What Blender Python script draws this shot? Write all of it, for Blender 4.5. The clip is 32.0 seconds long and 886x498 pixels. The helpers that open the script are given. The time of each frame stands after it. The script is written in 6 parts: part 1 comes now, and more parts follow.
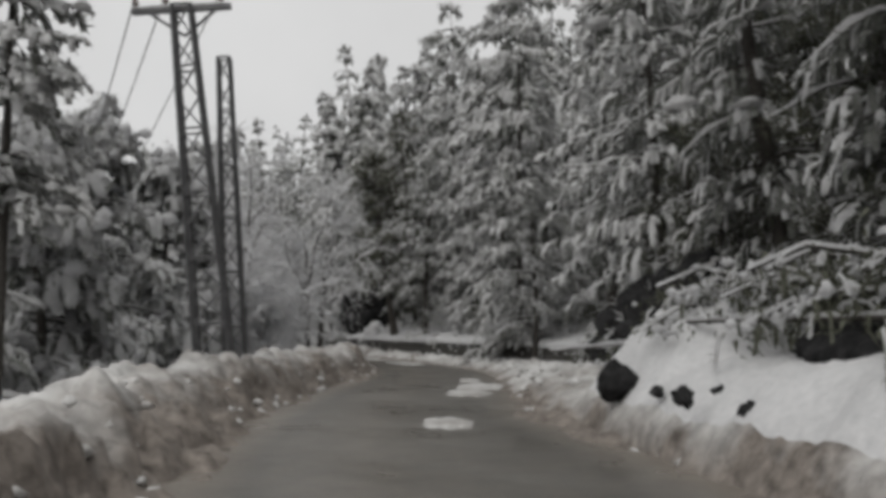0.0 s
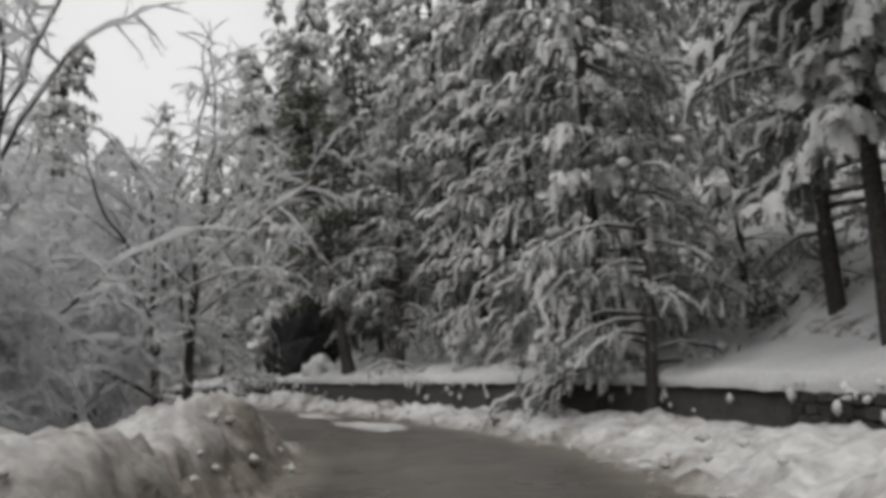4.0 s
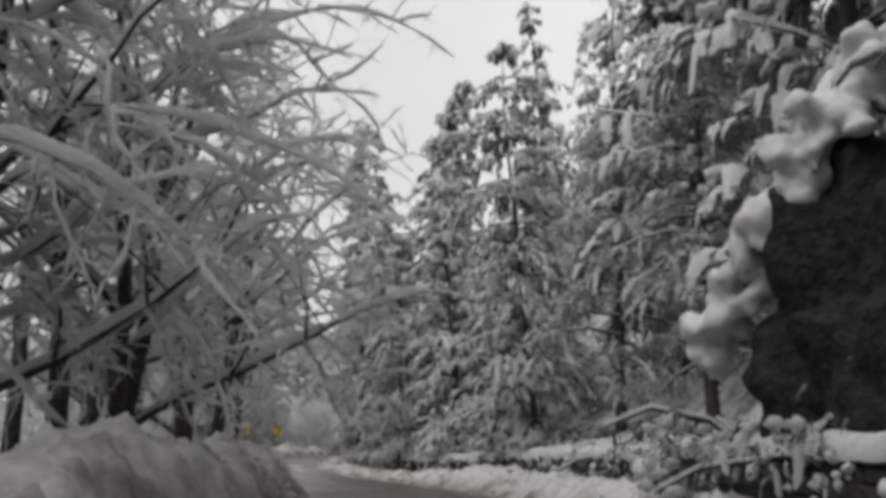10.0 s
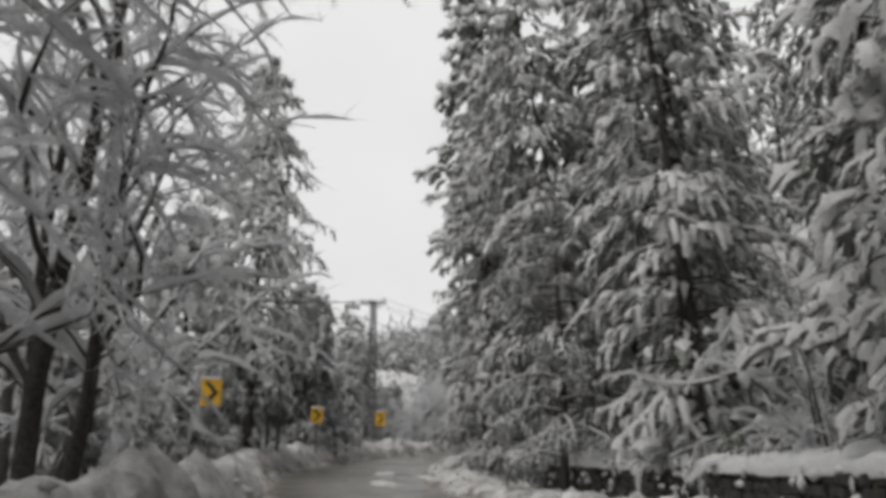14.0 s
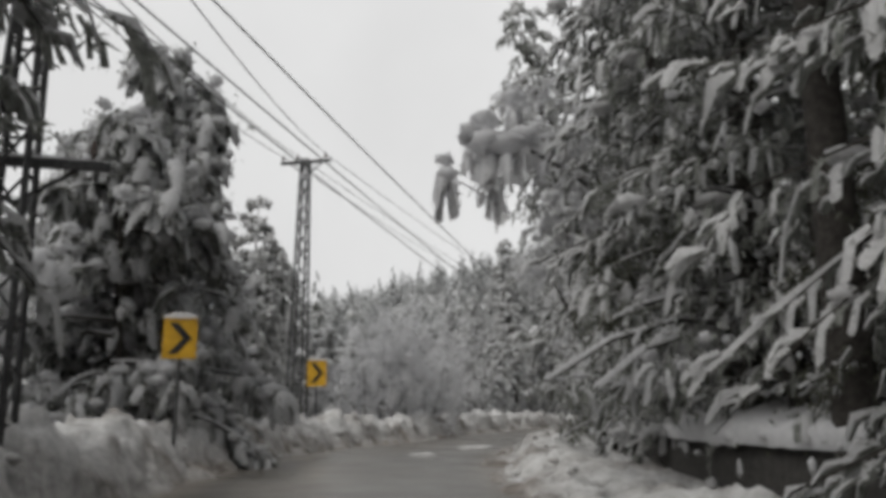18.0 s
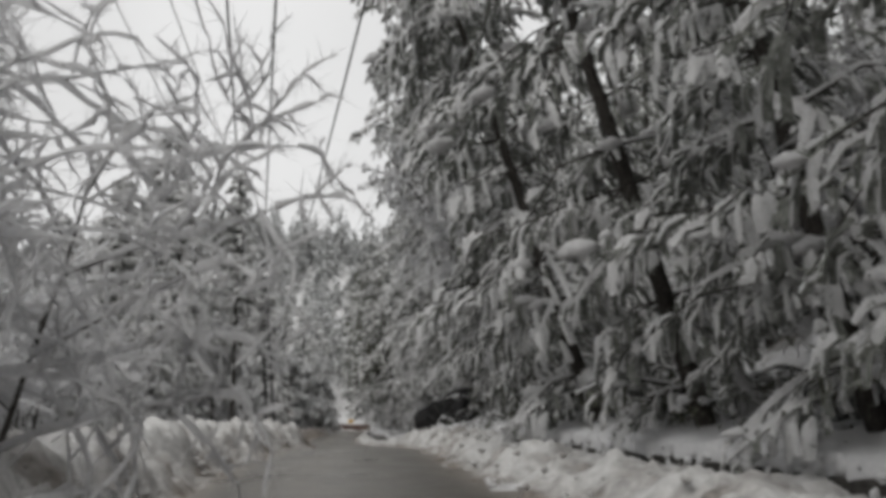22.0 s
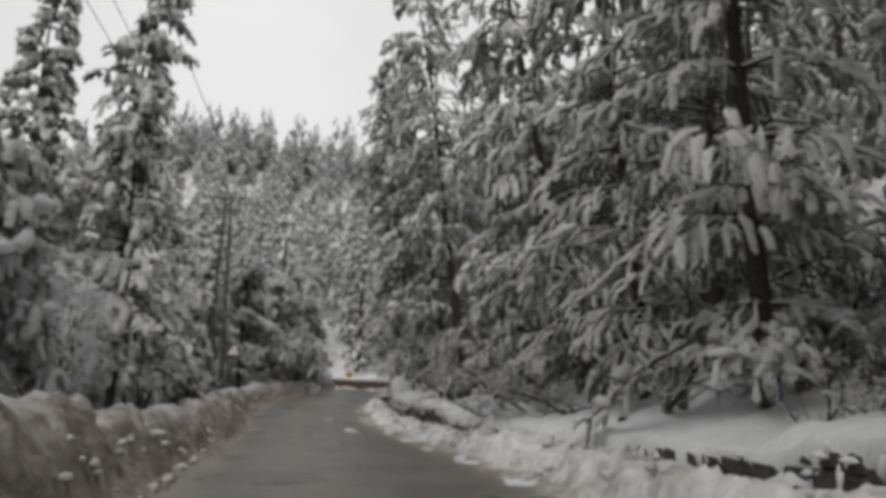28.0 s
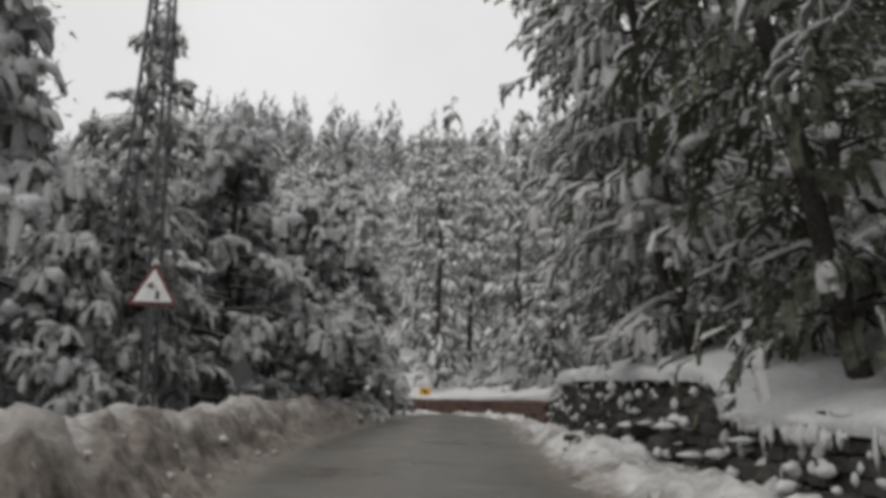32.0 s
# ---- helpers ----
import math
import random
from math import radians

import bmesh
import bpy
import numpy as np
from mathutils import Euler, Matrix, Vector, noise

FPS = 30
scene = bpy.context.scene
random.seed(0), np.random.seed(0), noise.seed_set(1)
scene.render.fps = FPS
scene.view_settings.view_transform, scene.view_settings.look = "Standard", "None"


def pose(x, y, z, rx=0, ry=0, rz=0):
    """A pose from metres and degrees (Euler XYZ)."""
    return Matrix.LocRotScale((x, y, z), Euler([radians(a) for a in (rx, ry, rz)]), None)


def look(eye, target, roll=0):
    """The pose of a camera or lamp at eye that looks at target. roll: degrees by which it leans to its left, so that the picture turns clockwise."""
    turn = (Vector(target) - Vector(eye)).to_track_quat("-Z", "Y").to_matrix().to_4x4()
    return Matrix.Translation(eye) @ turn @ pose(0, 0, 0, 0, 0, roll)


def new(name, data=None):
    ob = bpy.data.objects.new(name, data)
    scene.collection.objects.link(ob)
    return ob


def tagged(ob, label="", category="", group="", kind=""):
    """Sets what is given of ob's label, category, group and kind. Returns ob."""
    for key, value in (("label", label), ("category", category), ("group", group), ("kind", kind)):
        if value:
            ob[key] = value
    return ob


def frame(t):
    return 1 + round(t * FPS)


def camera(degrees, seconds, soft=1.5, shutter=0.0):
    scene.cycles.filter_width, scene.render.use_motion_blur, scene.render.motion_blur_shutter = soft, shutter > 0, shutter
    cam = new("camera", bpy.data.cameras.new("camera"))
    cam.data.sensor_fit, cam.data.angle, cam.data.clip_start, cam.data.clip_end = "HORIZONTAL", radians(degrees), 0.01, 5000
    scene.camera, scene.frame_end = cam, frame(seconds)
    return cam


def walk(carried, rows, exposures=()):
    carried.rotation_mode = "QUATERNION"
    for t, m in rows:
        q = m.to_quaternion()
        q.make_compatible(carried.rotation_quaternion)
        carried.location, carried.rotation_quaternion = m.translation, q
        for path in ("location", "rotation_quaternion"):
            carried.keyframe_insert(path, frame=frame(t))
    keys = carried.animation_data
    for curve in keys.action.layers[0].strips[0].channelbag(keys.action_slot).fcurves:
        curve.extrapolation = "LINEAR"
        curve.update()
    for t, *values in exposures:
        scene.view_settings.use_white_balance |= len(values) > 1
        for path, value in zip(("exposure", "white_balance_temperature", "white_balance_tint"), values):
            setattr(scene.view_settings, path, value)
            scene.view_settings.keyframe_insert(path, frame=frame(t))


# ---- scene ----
cam = camera(57.5, 32.0, soft=4.6)
METRES, EYE, TILT, LEAN, TURN = 230.0, 1.35, 6.4, 0.0, 0.0
ROWS = [
    (0.0, 0.0, 0.0, 0.0, 0.0, 0.0, -0.0),
    (0.5, -0.0015, 0.0116, -0.0014, -0.42, 0.23, 0.0),
    (1.0, -0.003, 0.025, -0.003, -0.79, 0.51, 0.02),
    (1.5, -0.004, 0.0367, -0.0044, -1.12, 0.72, 0.91),
    (2.0, -0.0048, 0.0495, -0.0058, -2.14, 0.93, 1.21),
    (2.5, -0.0052, 0.0609, -0.007, -2.72, 0.9, 1.29),
    (3.0, -0.0056, 0.0742, -0.0085, -2.95, 1.12, 1.57),
    (3.5, -0.0055, 0.0857, -0.0097, -3.25, 1.23, 1.81),
    (5.5, -0.0045, 0.1337, -0.0157, 0.39, 10.79, 2.39),
    (6.0, -0.0044, 0.1473, -0.0172, 5.8, 11.27, 1.06),
    (6.5, -0.005, 0.159, -0.0185, 6.05, 10.95, 2.19),
    (7.0, -0.0066, 0.1721, -0.02, 8.94, 8.53, 2.47),
    (7.5, -0.009, 0.1833, -0.0213, 15.02, 5.61, 2.24),
    (8.0, -0.0128, 0.196, -0.0226, 19.84, 5.49, 2.68),
    (8.5, -0.0171, 0.2071, -0.0236, 21.87, 6.27, 3.54),
    (9.0, -0.0226, 0.219, -0.0248, 23.38, 7.18, 2.89),
    (9.5, -0.0284, 0.2312, -0.026, 25.25, 7.63, 1.7),
    (10.0, -0.034, 0.2434, -0.027, 25.81, 8.33, 1.78),
    (10.5, -0.0398, 0.2554, -0.0281, 26.16, 8.96, 2.91),
    (11.0, -0.0457, 0.2675, -0.0293, 26.84, 9.59, 4.7),
    (11.5, -0.052, 0.2792, -0.0306, 28.38, 9.55, 4.83),
    (12.0, -0.0588, 0.2908, -0.032, 31.23, 8.64, 4.55),
    (12.5, -0.0659, 0.3028, -0.0333, 32.1, 8.64, 4.35),
    (13.0, -0.0733, 0.3145, -0.0348, 32.6, 8.34, 3.55),
    (13.5, -0.0811, 0.3265, -0.0359, 34.0, 8.77, 3.39),
    (14.0, -0.0898, 0.3382, -0.0372, 35.44, 8.3, 3.37),
    (14.5, -0.0988, 0.3496, -0.0386, 36.75, 8.16, 3.28),
    (16.5, -0.1358, 0.3935, -0.0455, 41.27, 10.36, 3.18),
    (17.5, -0.1627, 0.417, -0.0474, 30.63, 8.4, 3.96),
    (18.0, -0.1766, 0.4299, -0.0483, 28.01, 6.54, 2.95),
    (18.5, -0.1877, 0.4416, -0.0492, 26.85, 7.05, 2.52),
    (19.0, -0.2, 0.4563, -0.0505, 20.66, 6.95, 3.06),
    (19.5, -0.2099, 0.4701, -0.0518, 16.84, 5.97, 3.16),
    (20.0, -0.2197, 0.4875, -0.0534, 12.73, 5.57, 3.1),
    (20.5, -0.2275, 0.5027, -0.0548, 8.15, 4.84, 2.36),
    (21.0, -0.2351, 0.5209, -0.0565, 4.55, 5.3, 0.96),
    (21.5, -0.2408, 0.5372, -0.0582, 2.02, 5.74, 0.3),
    (22.0, -0.246, 0.5563, -0.0602, 1.15, 6.08, 0.87),
    (22.5, -0.2498, 0.5731, -0.062, 1.39, 6.29, 2.53),
    (23.0, -0.2538, 0.5926, -0.0638, 1.44, 7.11, 2.29),
    (23.5, -0.2569, 0.6095, -0.0654, 1.41, 7.8, 1.89),
    (24.0, -0.2599, 0.6279, -0.0669, 1.29, 8.31, 1.01),
    (24.5, -0.2621, 0.644, -0.0682, 1.24, 8.12, 0.1),
    (25.0, -0.2644, 0.6624, -0.0701, 1.15, 6.13, -0.37),
    (25.5, -0.2662, 0.6785, -0.0716, 1.17, 6.26, -0.11),
    (26.0, -0.2679, 0.6959, -0.0737, 1.27, 6.11, -0.42),
    (26.5, -0.2696, 0.7133, -0.0757, 1.59, 4.36, -1.19),
    (28.5, -0.2781, 0.7871, -0.0855, 1.08, 3.36, -2.13),
    (29.0, -0.2814, 0.8046, -0.0876, 1.78, 3.77, -2.09),
    (29.5, -0.285, 0.8226, -0.0901, 4.23, 3.28, -2.25),
    (30.0, -0.2888, 0.841, -0.0925, 4.31, 2.56, -1.85),
    (30.5, -0.2924, 0.8592, -0.0949, 4.19, 3.18, -1.15),
    (31.0, -0.2965, 0.877, -0.0972, 4.25, 3.73, -1.08),
    (31.5, -0.3005, 0.8951, -0.0993, 4.1, 4.38, -1.01),
    (32.0, -0.3049, 0.9136, -0.1014, 3.99, 5.14, -0.62),
]
walk(cam, [(t, pose(0, 0, EYE, TILT, LEAN, TURN) @ pose(METRES * x, METRES * y, METRES * z, 90 + pitch, roll, yaw)) for t, x, y, z, yaw, pitch, roll in ROWS], exposures=[(0.0, -0.02), (1.0, 0.0), (2.0, 0.2), (3.5, 0.24), (6.0, 0.22), (7.0, 0.16), (8.0, 0.44), (9.0, 0.24), (11.0, 0.2), (13.0, 0.28), (14.5, 0.26), (17.0, 0.14), (18.5, 0.18), (20.0, 0.06), (21.0, 0.1), (22.0, 0.2), (23.0, 0.22), (26.0, 0.3), (29.0, 0.22), (31.0, 0.3), (32.0, 0.22)])

# ---- overcast daylight ----
world = bpy.data.worlds.new("overcast")
scene.world = world
world.use_nodes = True
wn = world.node_tree.nodes
wl = world.node_tree.links
sky = wn.new("ShaderNodeTexSky")
sky.sky_type, sky.sun_disc = "NISHITA", False
sky.sun_elevation, sky.sun_rotation = radians(52), radians(200)
sky.air_density, sky.dust_density = 1.0, 4.0
grey = wn.new("ShaderNodeHueSaturation")
grey.inputs["Saturation"].default_value = 0.06
wl.new(sky.outputs[0], grey.inputs["Color"])
cloud = wn.new("ShaderNodeTexNoise")
cloud.inputs["Scale"].default_value, cloud.inputs["Detail"].default_value = 2.2, 5.0
ramp = wn.new("ShaderNodeMapRange")
ramp.inputs["From Min"].default_value, ramp.inputs["From Max"].default_value = 0.3, 0.7
ramp.inputs["To Min"].default_value, ramp.inputs["To Max"].default_value = 5.9, 6.9
wl.new(cloud.outputs[0], ramp.inputs[0])
deck = wn.new("ShaderNodeMix")
deck.data_type = "RGBA"
deck.inputs["Factor"].default_value = 0.93
wl.new(grey.outputs[0], deck.inputs["A"])
wl.new(ramp.outputs[0], deck.inputs["B"])
wl.new(deck.outputs["Result"], wn["Background"].inputs["Color"])
wn["Background"].inputs["Strength"].default_value = 0.108
sun = new("sun", bpy.data.lights.new("sun", "SUN"))
sun.data.energy, sun.data.angle, sun.data.color = 1.75, radians(70), (1.0, 0.97, 0.93)
sun.matrix_world = look((0, 0, 100), (-40 * math.sin(radians(200)), -40 * math.cos(radians(200)), 100 - 40 * math.tan(radians(52))))


# ---- materials ----
def material(name, rough=0.8, metal=0.0, spec=0.5):
    m = bpy.data.materials.new(name)
    m.use_nodes = True
    b = m.node_tree.nodes["Principled BSDF"]
    b.inputs["Roughness"].default_value, b.inputs["Metallic"].default_value = rough, metal
    b.inputs["Specular IOR Level"].default_value = spec
    return m, m.node_tree.nodes, m.node_tree.links, b


def grain(nodes, links, scale, detail=4.0, rough=0.6, coords="Object"):
    tc = nodes.new("ShaderNodeTexCoord")
    n = nodes.new("ShaderNodeTexNoise")
    n.inputs["Scale"].default_value, n.inputs["Detail"].default_value, n.inputs["Roughness"].default_value = scale, detail, rough
    links.new(tc.outputs[coords], n.inputs["Vector"])
    return n.outputs[0]


def blend(nodes, links, fac, stops):
    r = nodes.new("ShaderNodeValToRGB")
    r.color_ramp.elements[0].position, r.color_ramp.elements[0].color = stops[0][0], (*stops[0][1], 1)
    r.color_ramp.elements[1].position, r.color_ramp.elements[1].color = stops[-1][0], (*stops[-1][1], 1)
    for p, c in stops[1:-1]:
        e = r.color_ramp.elements.new(p)
        e.color = (*c, 1)
    links.new(fac, r.inputs[0])
    return r.outputs[0]


def mixed(nodes, links, fac, a, b, how="MIX"):
    m = nodes.new("ShaderNodeMix")
    m.data_type, m.blend_type = "RGBA", how
    if isinstance(fac, float):
        m.inputs["Factor"].default_value = fac
    else:
        links.new(fac, m.inputs["Factor"])
    links.new(a, m.inputs["A"])
    links.new(b, m.inputs["B"])
    return m.outputs["Result"]


def bumped(nodes, links, bsdf, height, strength, distance):
    b = nodes.new("ShaderNodeBump")
    b.inputs["Strength"].default_value, b.inputs["Distance"].default_value = strength, distance
    links.new(height, b.inputs["Height"])
    links.new(b.outputs[0], bsdf.inputs["Normal"])


def two_scale(name, stops, fine, coarse, rough=0.8, bump=0.5, depth=0.02, metal=0.0, spec=0.5, by_object=0.0, thin=0.0, coarse_stops=((0.3, (0.75, 0.75, 0.75)), (0.7, (1.0, 1.0, 1.0)))):
    m, n, l, b = material(name, rough, metal, spec)
    f = grain(n, l, fine)
    c = grain(n, l, coarse, 3.0)
    col = mixed(n, l, 1.0, blend(n, l, f, stops), blend(n, l, c, coarse_stops), "MULTIPLY")
    if by_object:
        info = n.new("ShaderNodeObjectInfo")
        tint = blend(n, l, info.outputs["Random"], ((0.0, (1 - by_object,) * 3), (1.0, (1.0, 1.0, 1.0))))
        col = mixed(n, l, 1.0, col, tint, "MULTIPLY")
    l.new(col, b.inputs["Base Color"])
    bumped(n, l, b, f, bump, depth)
    if thin:
        t, mix = n.new("ShaderNodeBsdfTranslucent"), n.new("ShaderNodeMixShader")
        mix.inputs[0].default_value = thin
        l.new(col, t.inputs["Color"])
        l.new(b.outputs[0], mix.inputs[1])
        l.new(t.outputs[0], mix.inputs[2])
        l.new(mix.outputs[0], n["Material Output"].inputs["Surface"])
    return m


# darker than branch snow: the shade under the trees is put into this colour
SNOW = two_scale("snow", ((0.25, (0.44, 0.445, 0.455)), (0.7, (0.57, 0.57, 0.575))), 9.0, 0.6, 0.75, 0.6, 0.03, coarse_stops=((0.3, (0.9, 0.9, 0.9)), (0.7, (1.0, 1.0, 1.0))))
BRANCH_SNOW = two_scale("branch_snow", ((0.3, (0.74, 0.745, 0.76)), (0.7, (0.87, 0.87, 0.88))), 14.0, 1.5, 0.8, 0.8, 0.05, by_object=0.08, thin=0.58)
TREE_SNOW = two_scale("snow_over_needles", ((0.24, (0.14, 0.145, 0.13)), (0.31, (0.5, 0.51, 0.5)), (0.38, (0.85, 0.85, 0.855)), (0.75, (0.9, 0.9, 0.91))), 15.0, 1.6, 0.8, 1.0, 0.08, by_object=0.08, thin=0.42)
NEEDLES = two_scale("needles", ((0.3, (0.13, 0.14, 0.122)), (0.7, (0.48, 0.49, 0.46))), 12.0, 0.8, 0.7, 0.5, 0.02, by_object=0.3, thin=0.4)
LEAVES = two_scale("leaves", ((0.3, (0.05, 0.055, 0.036)), (0.7, (0.18, 0.185, 0.135))), 10.0, 0.8, 0.65, 0.5, 0.02, by_object=0.35, thin=0.3)
BARK = two_scale("bark", ((0.3, (0.026, 0.023, 0.021)), (0.7, (0.085, 0.078, 0.07))), 16.0, 1.2, 0.9, 0.9, 0.03, spec=0.25)
ROCK = two_scale("rock", ((0.3, (0.007, 0.007, 0.0075)), (0.7, (0.036, 0.036, 0.037))), 5.0, 0.6, 0.85, 1.0, 0.2, spec=0.2)
STONE = two_scale("stone", ((0.3, (0.04, 0.038, 0.035)), (0.7, (0.11, 0.104, 0.095))), 6.0, 0.7, 0.85, 0.8, 0.03, spec=0.25, by_object=0.45)
MORTAR = two_scale("mortar", ((0.3, (0.03, 0.029, 0.027)), (0.7, (0.07, 0.066, 0.06))), 8.0, 0.7, 0.9, 0.8, 0.03)
STEEL = two_scale("galvanised_steel", ((0.3, (0.07, 0.07, 0.072)), (0.7, (0.16, 0.16, 0.165))), 20.0, 2.0, 0.55, 0.3, 0.005, metal=0.5)
CABLE = two_scale("cable", ((0.3, (0.06, 0.06, 0.06)), (0.7, (0.1, 0.1, 0.1))), 20.0, 2.0, 0.6, 0.1, 0.002)
CERAMIC = two_scale("ceramic", ((0.3, (0.06, 0.035, 0.025)), (0.7, (0.1, 0.06, 0.045))), 12.0, 2.0, 0.25, 0.05, 0.002)
YELLOW = two_scale("yellow_sheet", ((0.2, (0.62, 0.34, 0.02)), (0.8, (0.74, 0.43, 0.03))), 6.0, 3.0, 0.4, 0.1, 0.002)
BLACK = two_scale("black_paint", ((0.3, (0.012, 0.012, 0.012)), (0.7, (0.025, 0.025, 0.025))), 12.0, 2.0, 0.45, 0.1, 0.002)
WHITE = two_scale("white_sheet", ((0.2, (0.6, 0.6, 0.6)), (0.8, (0.75, 0.75, 0.75))), 6.0, 3.0, 0.4, 0.1, 0.002)
RED = two_scale("red_sheet", ((0.2, (0.09, 0.025, 0.022)), (0.8, (0.14, 0.04, 0.035))), 6.0, 3.0, 0.4, 0.1, 0.002)
BRICK = two_scale("red_stone", ((0.3, (0.09, 0.05, 0.04)), (0.7, (0.17, 0.1, 0.08))), 6.0, 0.7, 0.85, 0.8, 0.03, by_object=0.4)
# far crowns: snow dust plus distance haze, both put into the pale colour
HAZY_FROST = two_scale("hazy_frosted_needles", ((0.3, (0.16, 0.17, 0.16)), (0.7, (0.5, 0.51, 0.5))), 1.6, 0.12, 0.8, 0.4, 0.05, thin=0.35)
TWIG = two_scale("frosted_twigs", ((0.3, (0.38, 0.375, 0.37)), (0.48, (0.84, 0.84, 0.85))), 10.0, 1.2, 0.85, 0.5, 0.02, thin=0.6)


def road_material():
    m, n, l, b = material("wet_asphalt", 0.4)
    f = grain(n, l, 40.0, 3.0)
    c = grain(n, l, 0.35, 5.0)
    base = blend(n, l, f, ((0.3, (0.06, 0.058, 0.053)), (0.7, (0.135, 0.129, 0.116))))
    wet = blend(n, l, c, ((0.35, (0.75, 0.72, 0.68)), (0.65, (1.0, 1.0, 1.0))))
    tar = mixed(n, l, 1.0, base, wet, "MULTIPLY")
    film = n.new("ShaderNodeAttribute")
    film.attribute_name = "slush"
    lumps = grain(n, l, 2.2, 6.0, 0.7)
    reach = n.new("ShaderNodeMath")
    reach.operation, reach.use_clamp = "MULTIPLY_ADD", True
    reach.inputs[1].default_value = 1.6
    reach.inputs[2].default_value = -0.75
    both = n.new("ShaderNodeMath")
    both.operation = "ADD"
    l.new(film.outputs["Fac"], both.inputs[0])
    l.new(lumps, both.inputs[1])
    l.new(both.outputs[0], reach.inputs[0])
    slop = blend(n, l, f, ((0.3, (0.1, 0.088, 0.075)), (0.7, (0.21, 0.19, 0.165))))
    l.new(mixed(n, l, reach.outputs[0], tar, slop), b.inputs["Base Color"])
    r = n.new("ShaderNodeMapRange")
    r.inputs["From Min"].default_value, r.inputs["From Max"].default_value = 0.35, 0.65
    r.inputs["To Min"].default_value, r.inputs["To Max"].default_value = 0.24, 0.5
    l.new(c, r.inputs[0])
    l.new(r.outputs[0], b.inputs["Roughness"])
    bumped(n, l, b, f, 0.35, 0.006)
    return m


def ploughed_snow():
    m, n, l, b = material("ploughed_snow", 0.8)
    f = grain(n, l, 5.0, 6.0)
    c = grain(n, l, 0.7, 5.0)
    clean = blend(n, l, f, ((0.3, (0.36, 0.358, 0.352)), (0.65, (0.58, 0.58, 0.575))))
    dirt = blend(n, l, f, ((0.3, (0.06, 0.05, 0.042)), (0.7, (0.25, 0.22, 0.195))))
    where = blend(n, l, c, ((0.47, (0.0, 0.0, 0.0)), (0.68, (0.8, 0.8, 0.8))))
    uv = n.new("ShaderNodeAttribute")
    uv.attribute_name = "slush"
    add = n.new("ShaderNodeMath")
    add.operation, add.use_clamp = "ADD", True
    l.new(where, add.inputs[0])
    l.new(uv.outputs["Fac"], add.inputs[1])
    l.new(mixed(n, l, add.outputs[0], clean, dirt), b.inputs["Base Color"])
    bumped(n, l, b, f, 0.9, 0.05)
    return m


def forest_floor():
    """Snow under the trees, broken by fallen needles, litter and bare ground."""
    m, n, l, b = material("forest_snow", 0.8)
    f = grain(n, l, 9.0, 5.0)
    c = grain(n, l, 0.9, 8.0, 0.72)
    # snow tone lowered too, tree shade included in the colour
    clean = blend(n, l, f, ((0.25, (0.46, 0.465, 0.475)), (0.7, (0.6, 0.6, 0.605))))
    litter = blend(n, l, f, ((0.3, (0.03, 0.027, 0.022)), (0.7, (0.14, 0.125, 0.1))))
    where = blend(n, l, c, ((0.5, (0.0, 0.0, 0.0)), (0.6, (0.9, 0.9, 0.9))))
    l.new(mixed(n, l, where, clean, litter), b.inputs["Base Color"])
    bumped(n, l, b, f, 0.8, 0.05)
    return m


FOREST_FLOOR = forest_floor()
ASPHALT, PLOUGHED = road_material(), ploughed_snow()

# ---- the plan: the road's middle line ----
ROAD = [(0.6, -62, 0), (0.5, -40, 0), (0.3, -20, 0), (0, 0, 0), (-1.1, 11.5, -0.05), (-1.25, 20, -0.03), (-1.05, 31, -0.12), (-1.6, 39.9, -0.15), (-5.2, 50.7, -0.05), (-10.5, 61.9, 0.1),
        (-16.9, 72.8, 0.13), (-22.7, 80.9, 0.1), (-31.2, 91.1, -0.15), (-37.4, 96.5, -0.1), (-43.2, 102.2, 0.08), (-48.3, 108.8, 0.2), (-52.3, 116.3, 0.36), (-55.4, 124.3, 0.46),
        (-57.4, 132.6, 0.52), (-59.8, 145.2, 0.8), (-61.2, 156.9, 0.98), (-62.1, 165, 0.96), (-64, 182.1, 0.64), (-66.4, 194.6, 0.42), (-69.1, 207.1, 0.27), (-71.6, 220, 0.4),
        (-72.8, 233, 0.8), (-73.3, 248, 1.2), (-75, 260, 1.45), (-82, 268, 1.6), (-96, 272, 1.8), (-116, 270, 2.0), (-140, 260, 2.0)]


def smooth_line(points, step):
    p = [Vector(q) for q in points]
    out = []
    for i in range(1, len(p) - 2):
        a, b, c, d = p[i - 1:i + 3]
        n = max(2, int((c - b).length / step))
        for k in range(n):
            u = k / n
            out.append(0.5 * (2 * b + (c - a) * u + (2 * a - 5 * b + 4 * c - d) * u * u + (3 * b - a - 3 * c + d) * u ** 3))
    out.append(p[-2])
    return np.array(out)


LINE = smooth_line(ROAD, 0.5)
STEP = np.diff(LINE[:, :2], axis=0)
STATION = np.concatenate([[0], np.cumsum(np.hypot(STEP[:, 0], STEP[:, 1]))])
TANGENT = np.gradient(LINE[:, :2], axis=0)
TANGENT /= np.linalg.norm(TANGENT, axis=1)[:, None]
RIGHT = np.stack([TANGENT[:, 1], -TANGENT[:, 0]], axis=1)
START = float(np.interp(0, LINE[:, 1], STATION))


def on_road(s, d, z=0.0):
    """A place s metres along the road from the walk's start and d metres to its right."""
    s = s + START
    x = np.interp(s, STATION, LINE[:, 0]) + d * np.interp(s, STATION, RIGHT[:, 0])
    y = np.interp(s, STATION, LINE[:, 1]) + d * np.interp(s, STATION, RIGHT[:, 1])
    return Vector((float(x), float(y), float(np.interp(s, STATION, LINE[:, 2])) + z))


